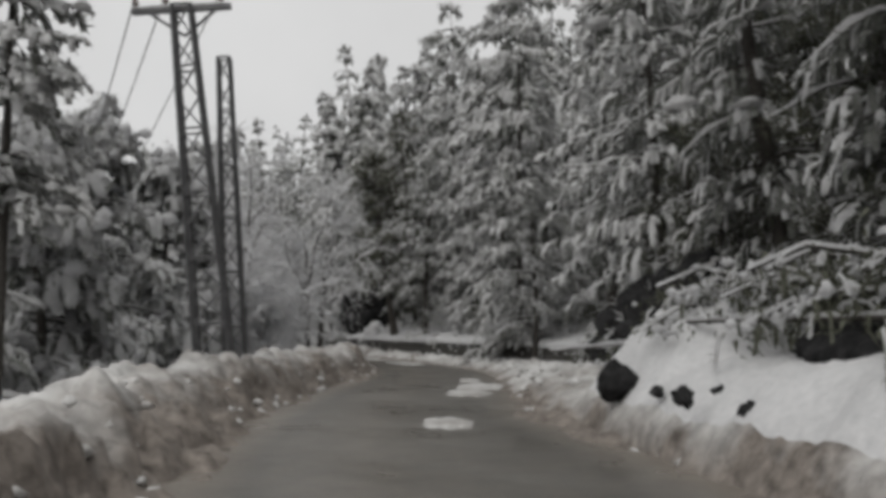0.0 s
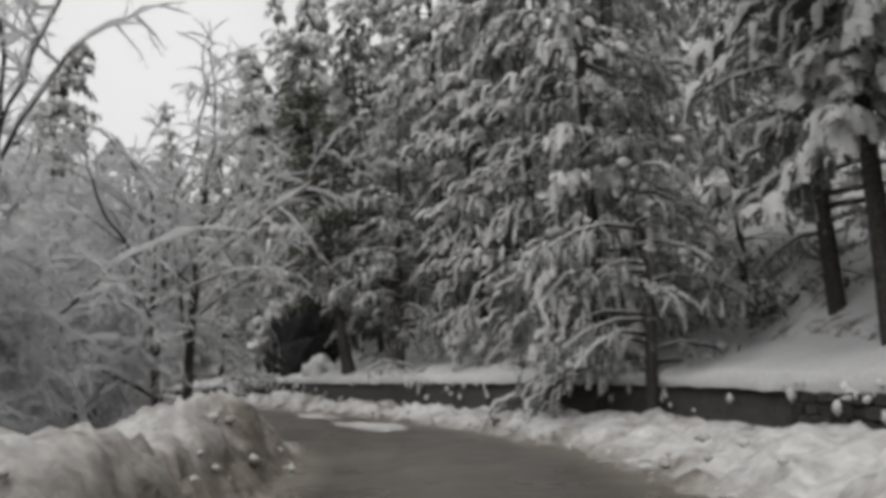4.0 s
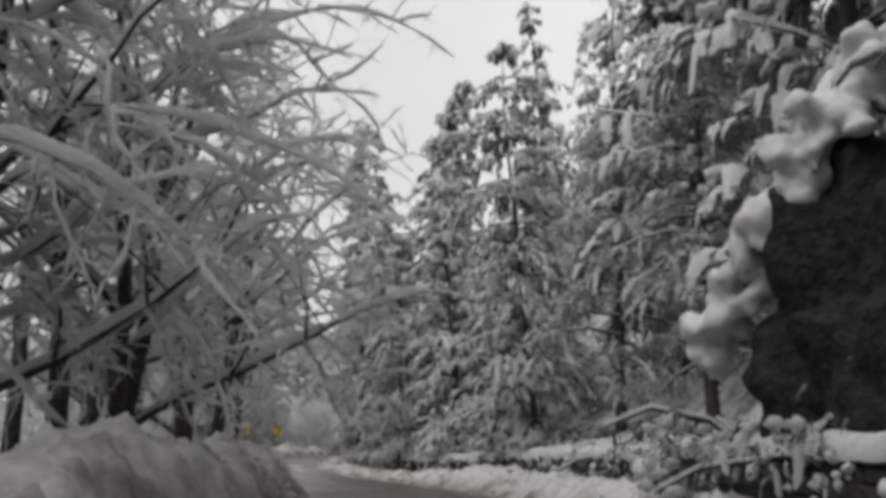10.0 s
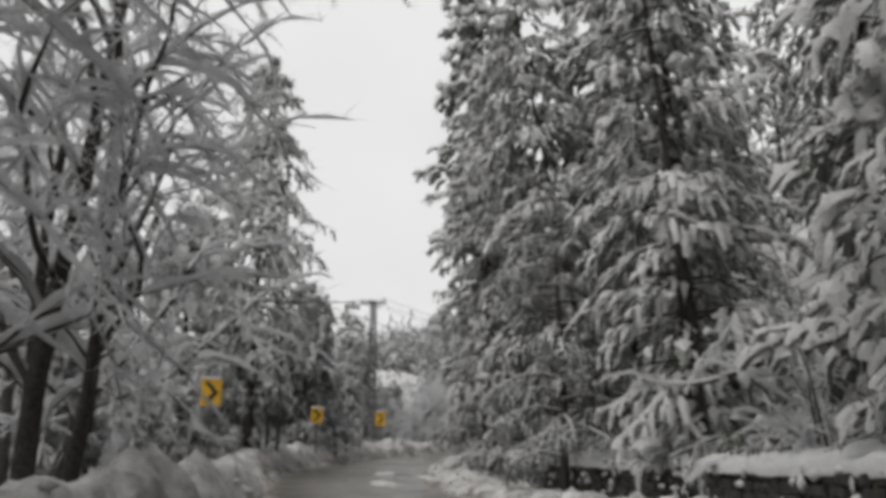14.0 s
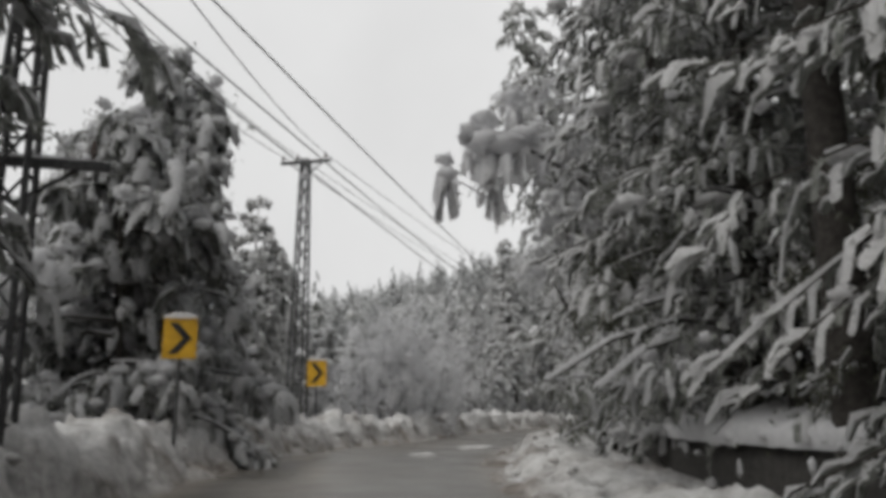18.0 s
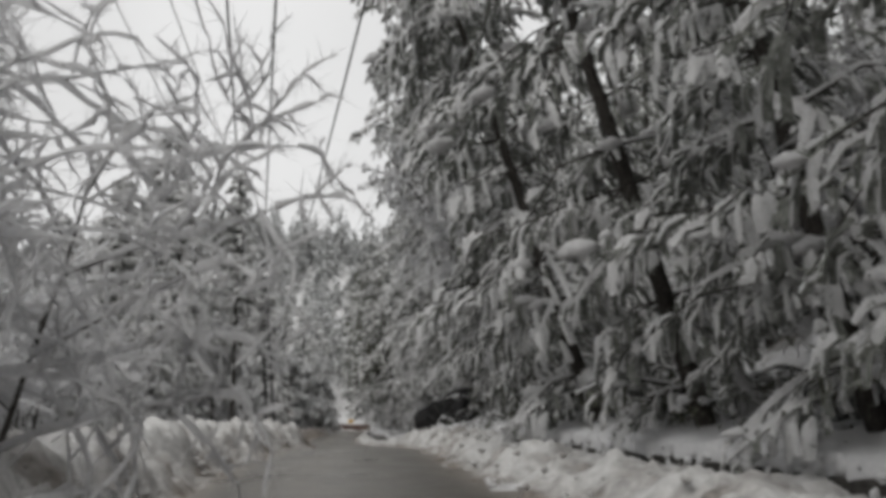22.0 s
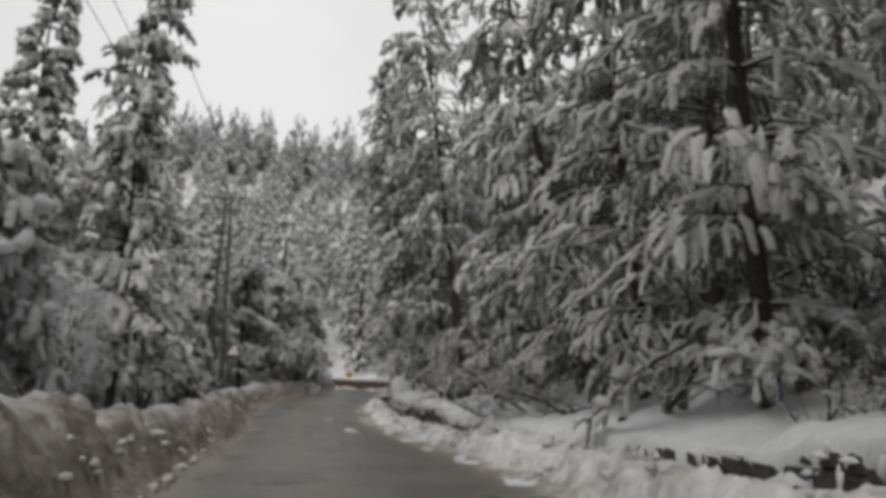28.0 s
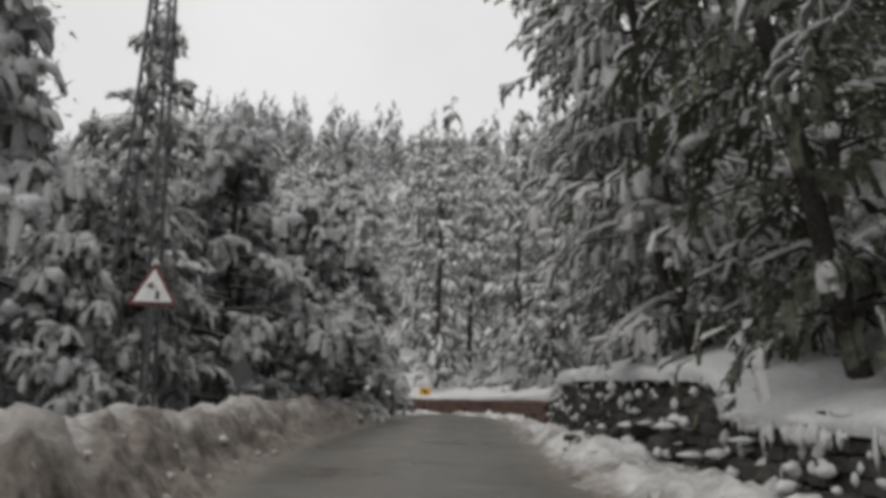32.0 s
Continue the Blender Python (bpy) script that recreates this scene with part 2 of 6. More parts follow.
def to_road(x, y):
    """Station, distance to the right, and road height for arrays of places."""
    x, y = np.asarray(x, float).ravel(), np.asarray(y, float).ravel()
    s, d, z = np.empty(len(x)), np.empty(len(x)), np.empty(len(x))
    for k in range(0, len(x), 4000):
        dx, dy = x[k:k + 4000, None] - LINE[None, ::2, 0], y[k:k + 4000, None] - LINE[None, ::2, 1]
        i = np.argmin(dx * dx + dy * dy, axis=1) * 2
        ax, ay = x[k:k + 4000] - LINE[i, 0], y[k:k + 4000] - LINE[i, 1]
        s[k:k + 4000] = STATION[i] - START + ax * TANGENT[i, 0] + ay * TANGENT[i, 1]
        side = ax * RIGHT[i, 0] + ay * RIGHT[i, 1]
        d[k:k + 4000] = np.sign(side) * np.hypot(ax, ay)
        z[k:k + 4000] = LINE[i, 2]
    return s, d, z


WALL_TOP = [(-70, 1.2), (0, 1.2), (30, 1.1), (45, 1.35), (62, 1.4), (70, 1.5), (76, 1.35), (100, 1.3), (112, 1.1), (130, 1.0), (140, 0.75), (170, 0.75), (184, 0.85), (187.5, 1.4), (190, 1.55), (198, 1.75), (200, 1.3), (205, 0.85), (212, 0.7), (224.5, 0.75), (227, 1.08), (241, 1.08), (243, 1.85), (258, 1.9), (263, 1.2), (400, 1.0)]
WALL_LINE = [(-70, 5.5), (0, 5.5), (25, 6.2), (40, 6.7), (50, 5.5), (60, 4.8), (66, 4.8), (72, 5.2), (90, 6.3), (125, 6.5), (158, 6.3), (175, 5.5), (184, 4.8), (187.5, 4.25), (198, 4.25), (203, 4.9), (225, 5.6), (240, 5.3), (250, 4.9), (400, 5.0)]


def wall_at(s):
    return np.interp(s, [p[0] for p in WALL_LINE], [p[1] for p in WALL_LINE])


def wall_top(s):
    return np.interp(s, [p[0] for p in WALL_TOP], [p[1] for p in WALL_TOP])


def waves(x, y, size, seed):
    r = np.random.RandomState(seed)
    h = np.zeros_like(x)
    for k in range(7):
        a, f, p = r.uniform(0, 6.28), 6.28 / (size * r.uniform(0.5, 1.6)), r.uniform(0, 6.28)
        h += np.sin((x * math.cos(a) + y * math.sin(a)) * f + p)
    return h / 7


def ground_height(x, y):
    x, y = np.asarray(x, float).ravel(), np.asarray(y, float).ravel()
    s, d, z = to_road(x, y)
    top, edge = wall_top(s), wall_at(s)
    r = np.maximum(d - edge - 0.2, 0)
    steep = np.interp(s, [262, 285], [0.74, 0.4])
    right = top - 0.5 * np.clip(2.2 - r, 0, 1) + 0.2 * np.minimum(r, 1.8) + steep * np.clip(r - 1.8, 0, 46.7)
    l = np.maximum(-d - 4.8, 0)
    left = 0.12 - 0.1 * np.minimum(l, 2) - 0.42 * np.clip(l - 2, 0, 34) - 0.05 * np.clip(l - 36, 0, 100)
    h = np.where(d > edge + 1.0, right, np.where(d < -4.8, left, np.where(np.abs(d) < 3.6, -0.12, 0.05)))
    h = h + waves(x, y, 7.0, 3) * 0.5 * np.clip((np.abs(d) - 6.5) / 6, 0, 1) + waves(x, y, 30.0, 4) * 2.0 * np.clip((np.abs(d) - 12) / 30, 0, 1)
    # the far ridge across the valley
    q = np.hypot((x + 60), (y - 60))
    ang = np.degrees(np.arctan2(-(x + 60), y - 60))
    dist = np.interp(ang, [-60, -5, 15, 40, 75, 120], [470, 380, 375, 480, 600, 600])
    high = np.interp(ang, [-60, -5, 15, 40, 75, 120], [84, 68, 62, 46, 42, 40])
    rise = np.clip((q - dist + 125) / 125, 0, 1)
    far = high * rise * rise * (3 - 2 * rise) + waves(x, y, 120.0, 5) * 9 * rise
    return z * np.clip(1 - (np.abs(d) - 60) / 100, 0, 1) + np.maximum(h, np.where(rise > 0, h * (1 - rise) + far, h))


def ground_at(x, y):
    return float(ground_height([x], [y])[0])


# ---- building helpers ----
def mesh_of(name, verts, faces, mats, which=None, smooth=True):
    me = bpy.data.meshes.new(name)
    me.from_pydata([tuple(v) for v in verts], [], faces)
    for m in mats:
        me.materials.append(m)
    if which is not None:
        me.polygons.foreach_set("material_index", np.asarray(which, np.int32))
    if smooth:
        me.polygons.foreach_set("use_smooth", np.ones(len(me.polygons), bool))
    me.update()
    return me


def part(name, data, mat, parent, label=""):
    """Links a bmesh or a mesh as one object under a thing or a part."""
    if isinstance(data, bmesh.types.BMesh):
        me = bpy.data.meshes.new(name)
        data.to_mesh(me)
        data.free()
    else:
        me = data
    if mat is not None and not me.materials:
        me.materials.append(mat)
    ob = new(name, me)
    ob.parent = parent
    return tagged(ob, label) if label else ob


def thing(name, label, category, group="", kind=""):
    return tagged(new(name), label, category, group, kind)


def box(bm, size, m=None, bevel=0.0):
    made = bmesh.ops.create_cube(bm, size=1.0, matrix=(m or Matrix()) @ Matrix.Diagonal((*size, 1)))
    if bevel:
        edges = {e for v in made["verts"] for e in v.link_edges}
        bmesh.ops.bevel(bm, geom=list(edges), offset=bevel, segments=1, affect="EDGES")


def bar(bm, a, b, w, h=None):
    a, b = Vector(a), Vector(b)
    rot = (b - a).to_track_quat("Z", "Y").to_matrix().to_4x4()
    box(bm, (w, h or w, (b - a).length), Matrix.Translation((a + b) / 2) @ rot)


class Soup:
    """Vertices and faces gathered for one mesh."""

    def __init__(self):
        self.v, self.f, self.m = [], [], []

    def tube(self, pts, radii, sides=5, mat=0, cap=True):
        base = len(self.v)
        for i, p in enumerate(pts):
            t = (pts[min(i + 1, len(pts) - 1)] - pts[max(i - 1, 0)])
            t = t.normalized() if t.length > 1e-6 else Vector((0, 0, 1))
            u = t.cross(Vector((0.3, 0.2, 1)) if abs(t.z) < 0.9 else Vector((1, 0, 0))).normalized()
            w = t.cross(u)
            for k in range(sides):
                a = 6.2832 * k / sides
                self.v.append(p + (u * math.cos(a) + w * math.sin(a)) * radii[i])
        for i in range(len(pts) - 1):
            for k in range(sides):
                a, b = base + i * sides + k, base + i * sides + (k + 1) % sides
                self.f.append((a, b, b + sides, a + sides))
                self.m.append(mat)
        if cap:
            self.f.append(tuple(base + (len(pts) - 1) * sides + k for k in range(sides)))
            self.m.append(mat)

    def ridge(self, pts, half, rise, drop=0.0, mat=0, side=None):
        """A snow strip with a rounded back lying on a line of points."""
        base = len(self.v)
        for i, p in enumerate(pts):
            t = (pts[min(i + 1, len(pts) - 1)] - pts[max(i - 1, 0)])
            u = side or t.cross(Vector((0, 0, 1)))
            u = u.normalized() if u.length > 1e-4 else Vector((1, 0, 0))
            w, h = half[i], rise[i]
            up = Vector((0, 0, 1))
            self.v += [p - u * w - up * drop * h, p - u * w * 0.55 + up * h * 0.8, p + u * w * 0.5 + up * h * 0.85, p + u * w - up * drop * h]
        for i in range(len(pts) - 1):
            for k in range(3):
                a = base + i * 4 + k
                self.f.append((a, a + 1, a + 5, a + 4))
                self.m.append(mat)

    def blob(self, c, rx, ry, rz, rnd, mat=0, sides=6, rings=3, flat=0.35):
        base = len(self.v)
        turn = rnd.uniform(0, 6.28)
        for i in range(rings):
            e = (i + 0.55) / rings * 1.75
            for k in range(sides):
                a = turn + 6.2832 * k / sides
                q = rnd.uniform(0.62, 1.3)
                z = math.cos(e)
                self.v.append(Vector((c.x + rx * math.sin(e) * math.cos(a) * q, c.y + ry * math.sin(e) * math.sin(a) * q, c.z + rz * (z if z > 0 else z * flat) * rnd.uniform(0.85, 1.15))))
        self.v += [Vector((c.x, c.y, c.z + rz)), Vector((c.x, c.y, c.z - rz * flat * 0.6))]
        top, low = len(self.v) - 2, len(self.v) - 1
        for k in range(sides):
            n = (k + 1) % sides
            self.f.append((base + k, base + n, top))
            self.f.append((base + (rings - 1) * sides + n, base + (rings - 1) * sides + k, low))
            self.m += [mat, mat]
            for i in range(rings - 1):
                a, b = base + i * sides + k, base + i * sides + n
                self.f.append((a, a + sides, b + sides, b))
                self.m.append(mat)

    def mesh(self, name, mats, smooth=True):
        return mesh_of(name, self.v, self.f, mats, self.m, smooth)


# ---- trees ----
DOWN = Vector((0, 0, -1))


def finger(snow, green, p, out, length, width, hang, rnd, fine=True, load=0.93):
    """One hanging spray: a ragged curtain of needles with a soft drooping pad of snow along its back."""
    side = out.cross(Vector((0, 0, 1))).normalized()
    b = p + out * length * 0.45 * (1.2 - 0.6 * hang) + DOWN * length * 0.28 * hang
    c = b + out * length * 0.3 * (1.15 - hang * 0.8) + DOWN * length * 0.6 * hang
    pts = (p, b, c)
    if rnd.random() < load:
        k = len(snow.v)
        if fine:
            tip = c + out * length * 0.06 + DOWN * length * 0.16 * hang
            for i, (q, f) in enumerate(((p, 0.5), (b, 1.0), (c, 0.85), (tip, 0.22))):
                ww = width * f * rnd.uniform(0.7, 1.35)
                mid = q + side * width * rnd.uniform(-0.3, 0.3)
                back = (out * 0.45 + Vector((0, 0, 0.8))) * ww * rnd.uniform(0.45, 1.0)
                snow.v += [mid - side * ww + DOWN * ww * rnd.uniform(0.1, 0.9), mid - side * ww * 0.5 + back, mid + side * ww * 0.5 + back * rnd.uniform(0.7, 1.2), mid + side * ww + DOWN * ww * rnd.uniform(0.1, 0.9)]
            for i in range(3):
                q = k + i * 4
                snow.f += [(q + j, q + j + 1, q + j + 5, q + j + 4) for j in range(3)]
            snow.m += [0] * 9
        else:
            back = (out * 0.6 + Vector((0, 0, 0.7))) * width
            snow.v += [p, b - side * width * rnd.uniform(0.9, 1.5), c, b + side * width * rnd.uniform(0.9, 1.5), b + back]
            snow.f += [(k, k + 1, k + 4), (k + 1, k + 2, k + 4), (k + 2, k + 3, k + 4), (k + 3, k, k + 4)]
            snow.m += [0] * 4
    k = len(green.v)
    if not fine:
        fall = DOWN * width * rnd.uniform(0.7, 1.5)
        green.v += [p + DOWN * 0.03, b - side * width * rnd.uniform(0.8, 1.6) + fall, c + fall * 1.5, b + side * width * rnd.uniform(0.8, 1.6) + fall, b + DOWN * 0.04]
        green.f += [(k, k + 1, k + 4), (k + 1, k + 2, k + 4), (k + 2, k + 3, k + 4), (k + 3, k, k + 4)]
        green.m += [0] * 4
        return
    for i in range(3):
        q = pts[i] - out * width * 0.2 + DOWN * 0.03
        green.v += [q - side * width * 0.8, q + side * width * 0.8 + DOWN * width * 0.4]
    green.f += [(k, k + 1, k + 3, k + 2), (k + 2, k + 3, k + 5, k + 4)]
    green.m += [0, 0]
    for i in range(6):
        v = rnd.uniform(0.1, 2.0)
        q = p.lerp(b, v) if v < 1 else b.lerp(c, v - 1)
        d = (out * rnd.uniform(0.0, 0.7) + side * rnd.uniform(-1.0, 1.0) + DOWN * (rnd.uniform(0.3, 1.3) if i > 1 else rnd.uniform(-0.6, 0.3))).normalized()
        e = d.cross(Vector((rnd.uniform(-1, 1), rnd.uniform(-1, 1), rnd.uniform(-1, 1)))).normalized() * width * rnd.uniform(0.2, 0.42)
        tip = q + d * (0.05 + width * rnd.uniform(1.0, 2.2))
        j = len(green.v)
        green.v += [q - e, q + e, tip]
        green.f.append((j, j + 1, j + 2))
        green.m.append(0)


def conifer_meshes(name, height, spread, seed, whorls, per, sprays, bare=0.12, fine=True, lean=0.0, hang=1.0, bow=0.0, taper=0.7, load=0.93, foliage=None, coarse=1.0, pad=1.0):
    rnd = random.Random(seed)
    trunk, snow, green = Soup(), Soup(), Soup()
    axis = []
    for i in range(9):
        u = i / 8
        axis.append(Vector((lean * height * u * u + rnd.uniform(-0.05, 0.05) * u * 2 + bow * max(0, u - 0.75) ** 2 * 16, rnd.uniform(-0.05, 0.05) * u * 2, height * u - 0.5 * (1 - u) - bow * 0.3 * (u > 0.95))))
    r0 = 0.009 * height + 0.03
    trunk.tube(axis, [r0 * (1 - 0.93 * i / 8) for i in range(9)], 7)

    def on_axis(u):
        k = min(int(u * 8), 7)
        return axis[k].lerp(axis[k + 1], u * 8 - k)
    for w in range(whorls):
        u = bare + (0.985 - bare) * (w + rnd.uniform(-0.4, 0.4)) / (whorls - 1)
        u = min(max(u, bare), 0.99)
        p = on_axis(u)
        reach = spread * (1 - u) ** taper * min(1.0, 0.6 + 2.5 * (u - bare)) * rnd.uniform(0.7, 1.15) + 0.35
        turn = rnd.uniform(0, 6.28)
        n = per if u < 0.85 else max(3, per - 2)
        for k in range(n):
            if rnd.random() < 0.12:
                continue
            a = turn + 6.2832 * k / n + rnd.uniform(-0.5, 0.5)
            out = Vector((math.cos(a), math.sin(a), 0))
            side = Vector((-out.y, out.x, 0))
            length = reach * rnd.uniform(0.55, 1.2)
            sag = hang * rnd.uniform(0.2, 0.8)
            spine = [p + out * length * v + side * length * v * rnd.uniform(-0.26, 0.26) + Vector((0, 0, (0.14 * v - sag * v * v + rnd.uniform(-0.1, 0.1) * v) * length)) for v in (0.0, 0.35, 0.7, 1.0)]
            green.tube(spine, [0.02 + 0.006 * length, 0.022, 0.016, 0.008], 3, 1, False)
            fat = rnd.uniform(0.8, 1.2)
            if fine and load > 0.3 and rnd.random() < load * 0.4:
                snow.ridge([q + Vector((0, 0, 0.03)) for q in spine], [0.03, 0.07 * fat * rnd.uniform(0.3, 1.3), 0.08 * fat * rnd.uniform(0.3, 1.4), 0.04], [0.03, 0.06 * rnd.uniform(0.4, 1.5), 0.09 * rnd.uniform(0.4, 1.5), 0.03], 0.3)
            for j in range(sprays):
                v = 0.22 + 0.8 * (j + rnd.random()) / sprays
                v = min(v, 1.0)
                k2 = min(int(v / 0.3501), 2)
                q = spine[k2].lerp(spine[k2 + 1], min(1, max(0, (v - (0, 0.35, 0.7)[k2]) / 0.35)))
                sgn = -1 if j % 2 else 1
                o = (out * (0.35 + 0.8 * v) + side * sgn * rnd.uniform(0.1, 1.0) * (1.2 - 0.8 * v)).normalized()
                size = rnd.uniform(0.45, 1.2) * (0.36 + 0.09 * length) * (1.0 if fine else 1.25 * coarse)
                wide = (rnd.uniform(0.09, 0.2) * pad if fine else rnd.uniform(0.076, 0.19) * coarse) * fat * (0.75 + 0.25 * size)
                fan = 0.17 * length * rnd.uniform(0.0, 1.0) * (1.3 - v)
                q = q + side * sgn * fan + out * fan * 0.5 + Vector((rnd.uniform(-0.08, 0.08), rnd.uniform(-0.08, 0.08), rnd.uniform(-0.15, 0.08) - 0.3 * fan))
                finger(snow, green, q, o, size, wide * (0.55 + 0.25 * size), hang * rnd.uniform(0.3, 1.05), rnd, fine, load)
                if fine and rnd.random() < 0.05 * load:
                    r = rnd.uniform(0.12, 0.3)
                    snow.blob(q, r * rnd.uniform(0.8, 1.4), r * rnd.uniform(0.8, 1.4), r * rnd.uniform(0.5, 0.9), rnd, 0, 6, 3, 0.7)
    for _ in range(6 if fine else 3):
        a = rnd.uniform(0, 6.28)
        finger(snow, green, axis[-1] + Vector((0, 0, 0.15)), Vector((math.cos(a), math.sin(a), 0)), 0.6, 0.1, 0.9, rnd, fine)
    return [("trunk", trunk.mesh(name + "_trunk", [BARK])), ("crown", green.mesh(name + "_crown", [foliage or NEEDLES, BARK], False)), ("snow_load", snow.mesh(name + "_snow", [TREE_SNOW]))]


def bare_meshes(name, height, seed, stems=1, kids=(7, 5, 4), spread=0.5, girth=0.017, snowy=0.95, twist=0.22, fat=1.0, rise=0.62, bark=None, dark=1, fuzz=7):
    rnd = random.Random(seed)
    wood, twigs, snow = Soup(), Soup(), Soup()
    depth = len(kids)

    def grow(p, d, length, radius, level):
        n = 6 if level < 2 else 5 if level < depth else 3
        pts, q, dd = [p], p.copy(), d.copy()
        tw = twist * (0.4 if level == 0 else 1.5 if level < depth else 1.9)
        for i in range(n):
            dd = (dd + Vector((rnd.uniform(-tw, tw), rnd.uniform(-tw, tw), rnd.uniform(-0.05, 0.1) - (0.16 if level > 1 else 0.05 * level)))).normalized()
            q = q + dd * length / n
            pts.append(q)
        radii = [radius * (1 - (0.6 if level < depth else 0.85) * i / n) for i in range(n + 1)]
        (wood if level == 0 else twigs).tube(pts, radii, 6 if level == 0 else 4 if level == 1 else 3, 1 if 1 <= level <= dark else 0, False)
        if abs(dd.z) < 0.95 and rnd.random() < snowy and level:
            slim = fat * (0.62 if level >= depth else 1.0)
            th = (0.045 + min(radius, 0.05) * 0.9) * slim
            snow.ridge([v + Vector((rnd.uniform(-0.02, 0.02), rnd.uniform(-0.02, 0.02), r * 0.6)) for v, r in zip(pts, radii)], [(max(r * (0.6 if level < 3 else 0.9), 0.014) + 0.012) * slim * rnd.uniform(0.65, 1.15) * (0.25 if i == n else 1.0) for i, r in enumerate(radii)], [th * rnd.uniform(0.3, 1.9) * (0.3 if i == n else 1.0) for i in range(n + 1)], 0.35)
        if level >= depth - 1:
            for _ in range(fuzz):
                i = rnd.randrange(n)
                q = pts[i].lerp(pts[i + 1], rnd.random())
                d2 = (dd * 0.6 + Vector((rnd.uniform(-1, 1), rnd.uniform(-1, 1), rnd.uniform(-0.5, 0.9)))).normalized()
                e = d2.cross(Vector((0.3, 0.2, 1))).normalized() * rnd.uniform(0.005, 0.01) * fat
                j = len(twigs.v)
                twigs.v += [q - e, q + e, q + d2 * rnd.uniform(0.08, 0.3) * (1.4 if fuzz > 7 else 1.0)]
                twigs.f.append((j, j + 1, j + 2))
                twigs.m.append(0)
        if level >= depth:
            return
        for k in range(kids[level]):
            u = rnd.uniform(0.3, 0.98) if level else 0.28 + 0.7 * (k + rnd.random()) / kids[0]
            i = min(int(u * n), n - 1)
            start = pts[i].lerp(pts[i + 1], min(1.0, u * n - i))
            a = rnd.uniform(0, 6.28)
            along = (pts[i + 1] - pts[i]).normalized()
            sd = along.cross(Vector((math.cos(a), math.sin(a), 0.3))).normalized()
            sp = spread if level == 0 else min(0.62, spread + 0.2)
            nd = (along * (1 - sp) + sd * (sp + 0.25) + Vector((0, 0, 0.12))).normalized()
            grow(start, nd, length * (rnd.uniform(0.36, 0.6) if level == 0 else rnd.uniform(0.32, 0.55) if dark > 1 else rnd.uniform(0.4, 0.66) * (1.0 if level < depth - 1 else 0.8)), max(0.008, radii[i] * rnd.uniform(0.4, 0.6)), level + 1)
        grow(pts[-1], dd, length * 0.45, max(0.008, radii[-1] * 0.9), level + 1)

    for k in range(stems):
        a = rnd.uniform(0, 6.28)
        tilt = rnd.uniform(0.05, 0.26) if stems > 1 else 0.05
        h = height * rnd.uniform(0.75, 1.0) * rise
        grow(Vector((math.cos(a) * 0.3 * (stems > 1), math.sin(a) * 0.3 * (stems > 1), -0.6)), Vector((math.cos(a) * tilt, math.sin(a) * tilt, 1)).normalized(), h, girth * h * rnd.uniform(0.7, 1.15) + 0.015, 0)
    return [("trunk", wood.mesh(name + "_trunk", [BARK])), ("crown", twigs.mesh(name + "_twigs", [bark or TWIG, BARK])), ("snow_load", snow.mesh(name + "_snow", [BRANCH_SNOW]))]


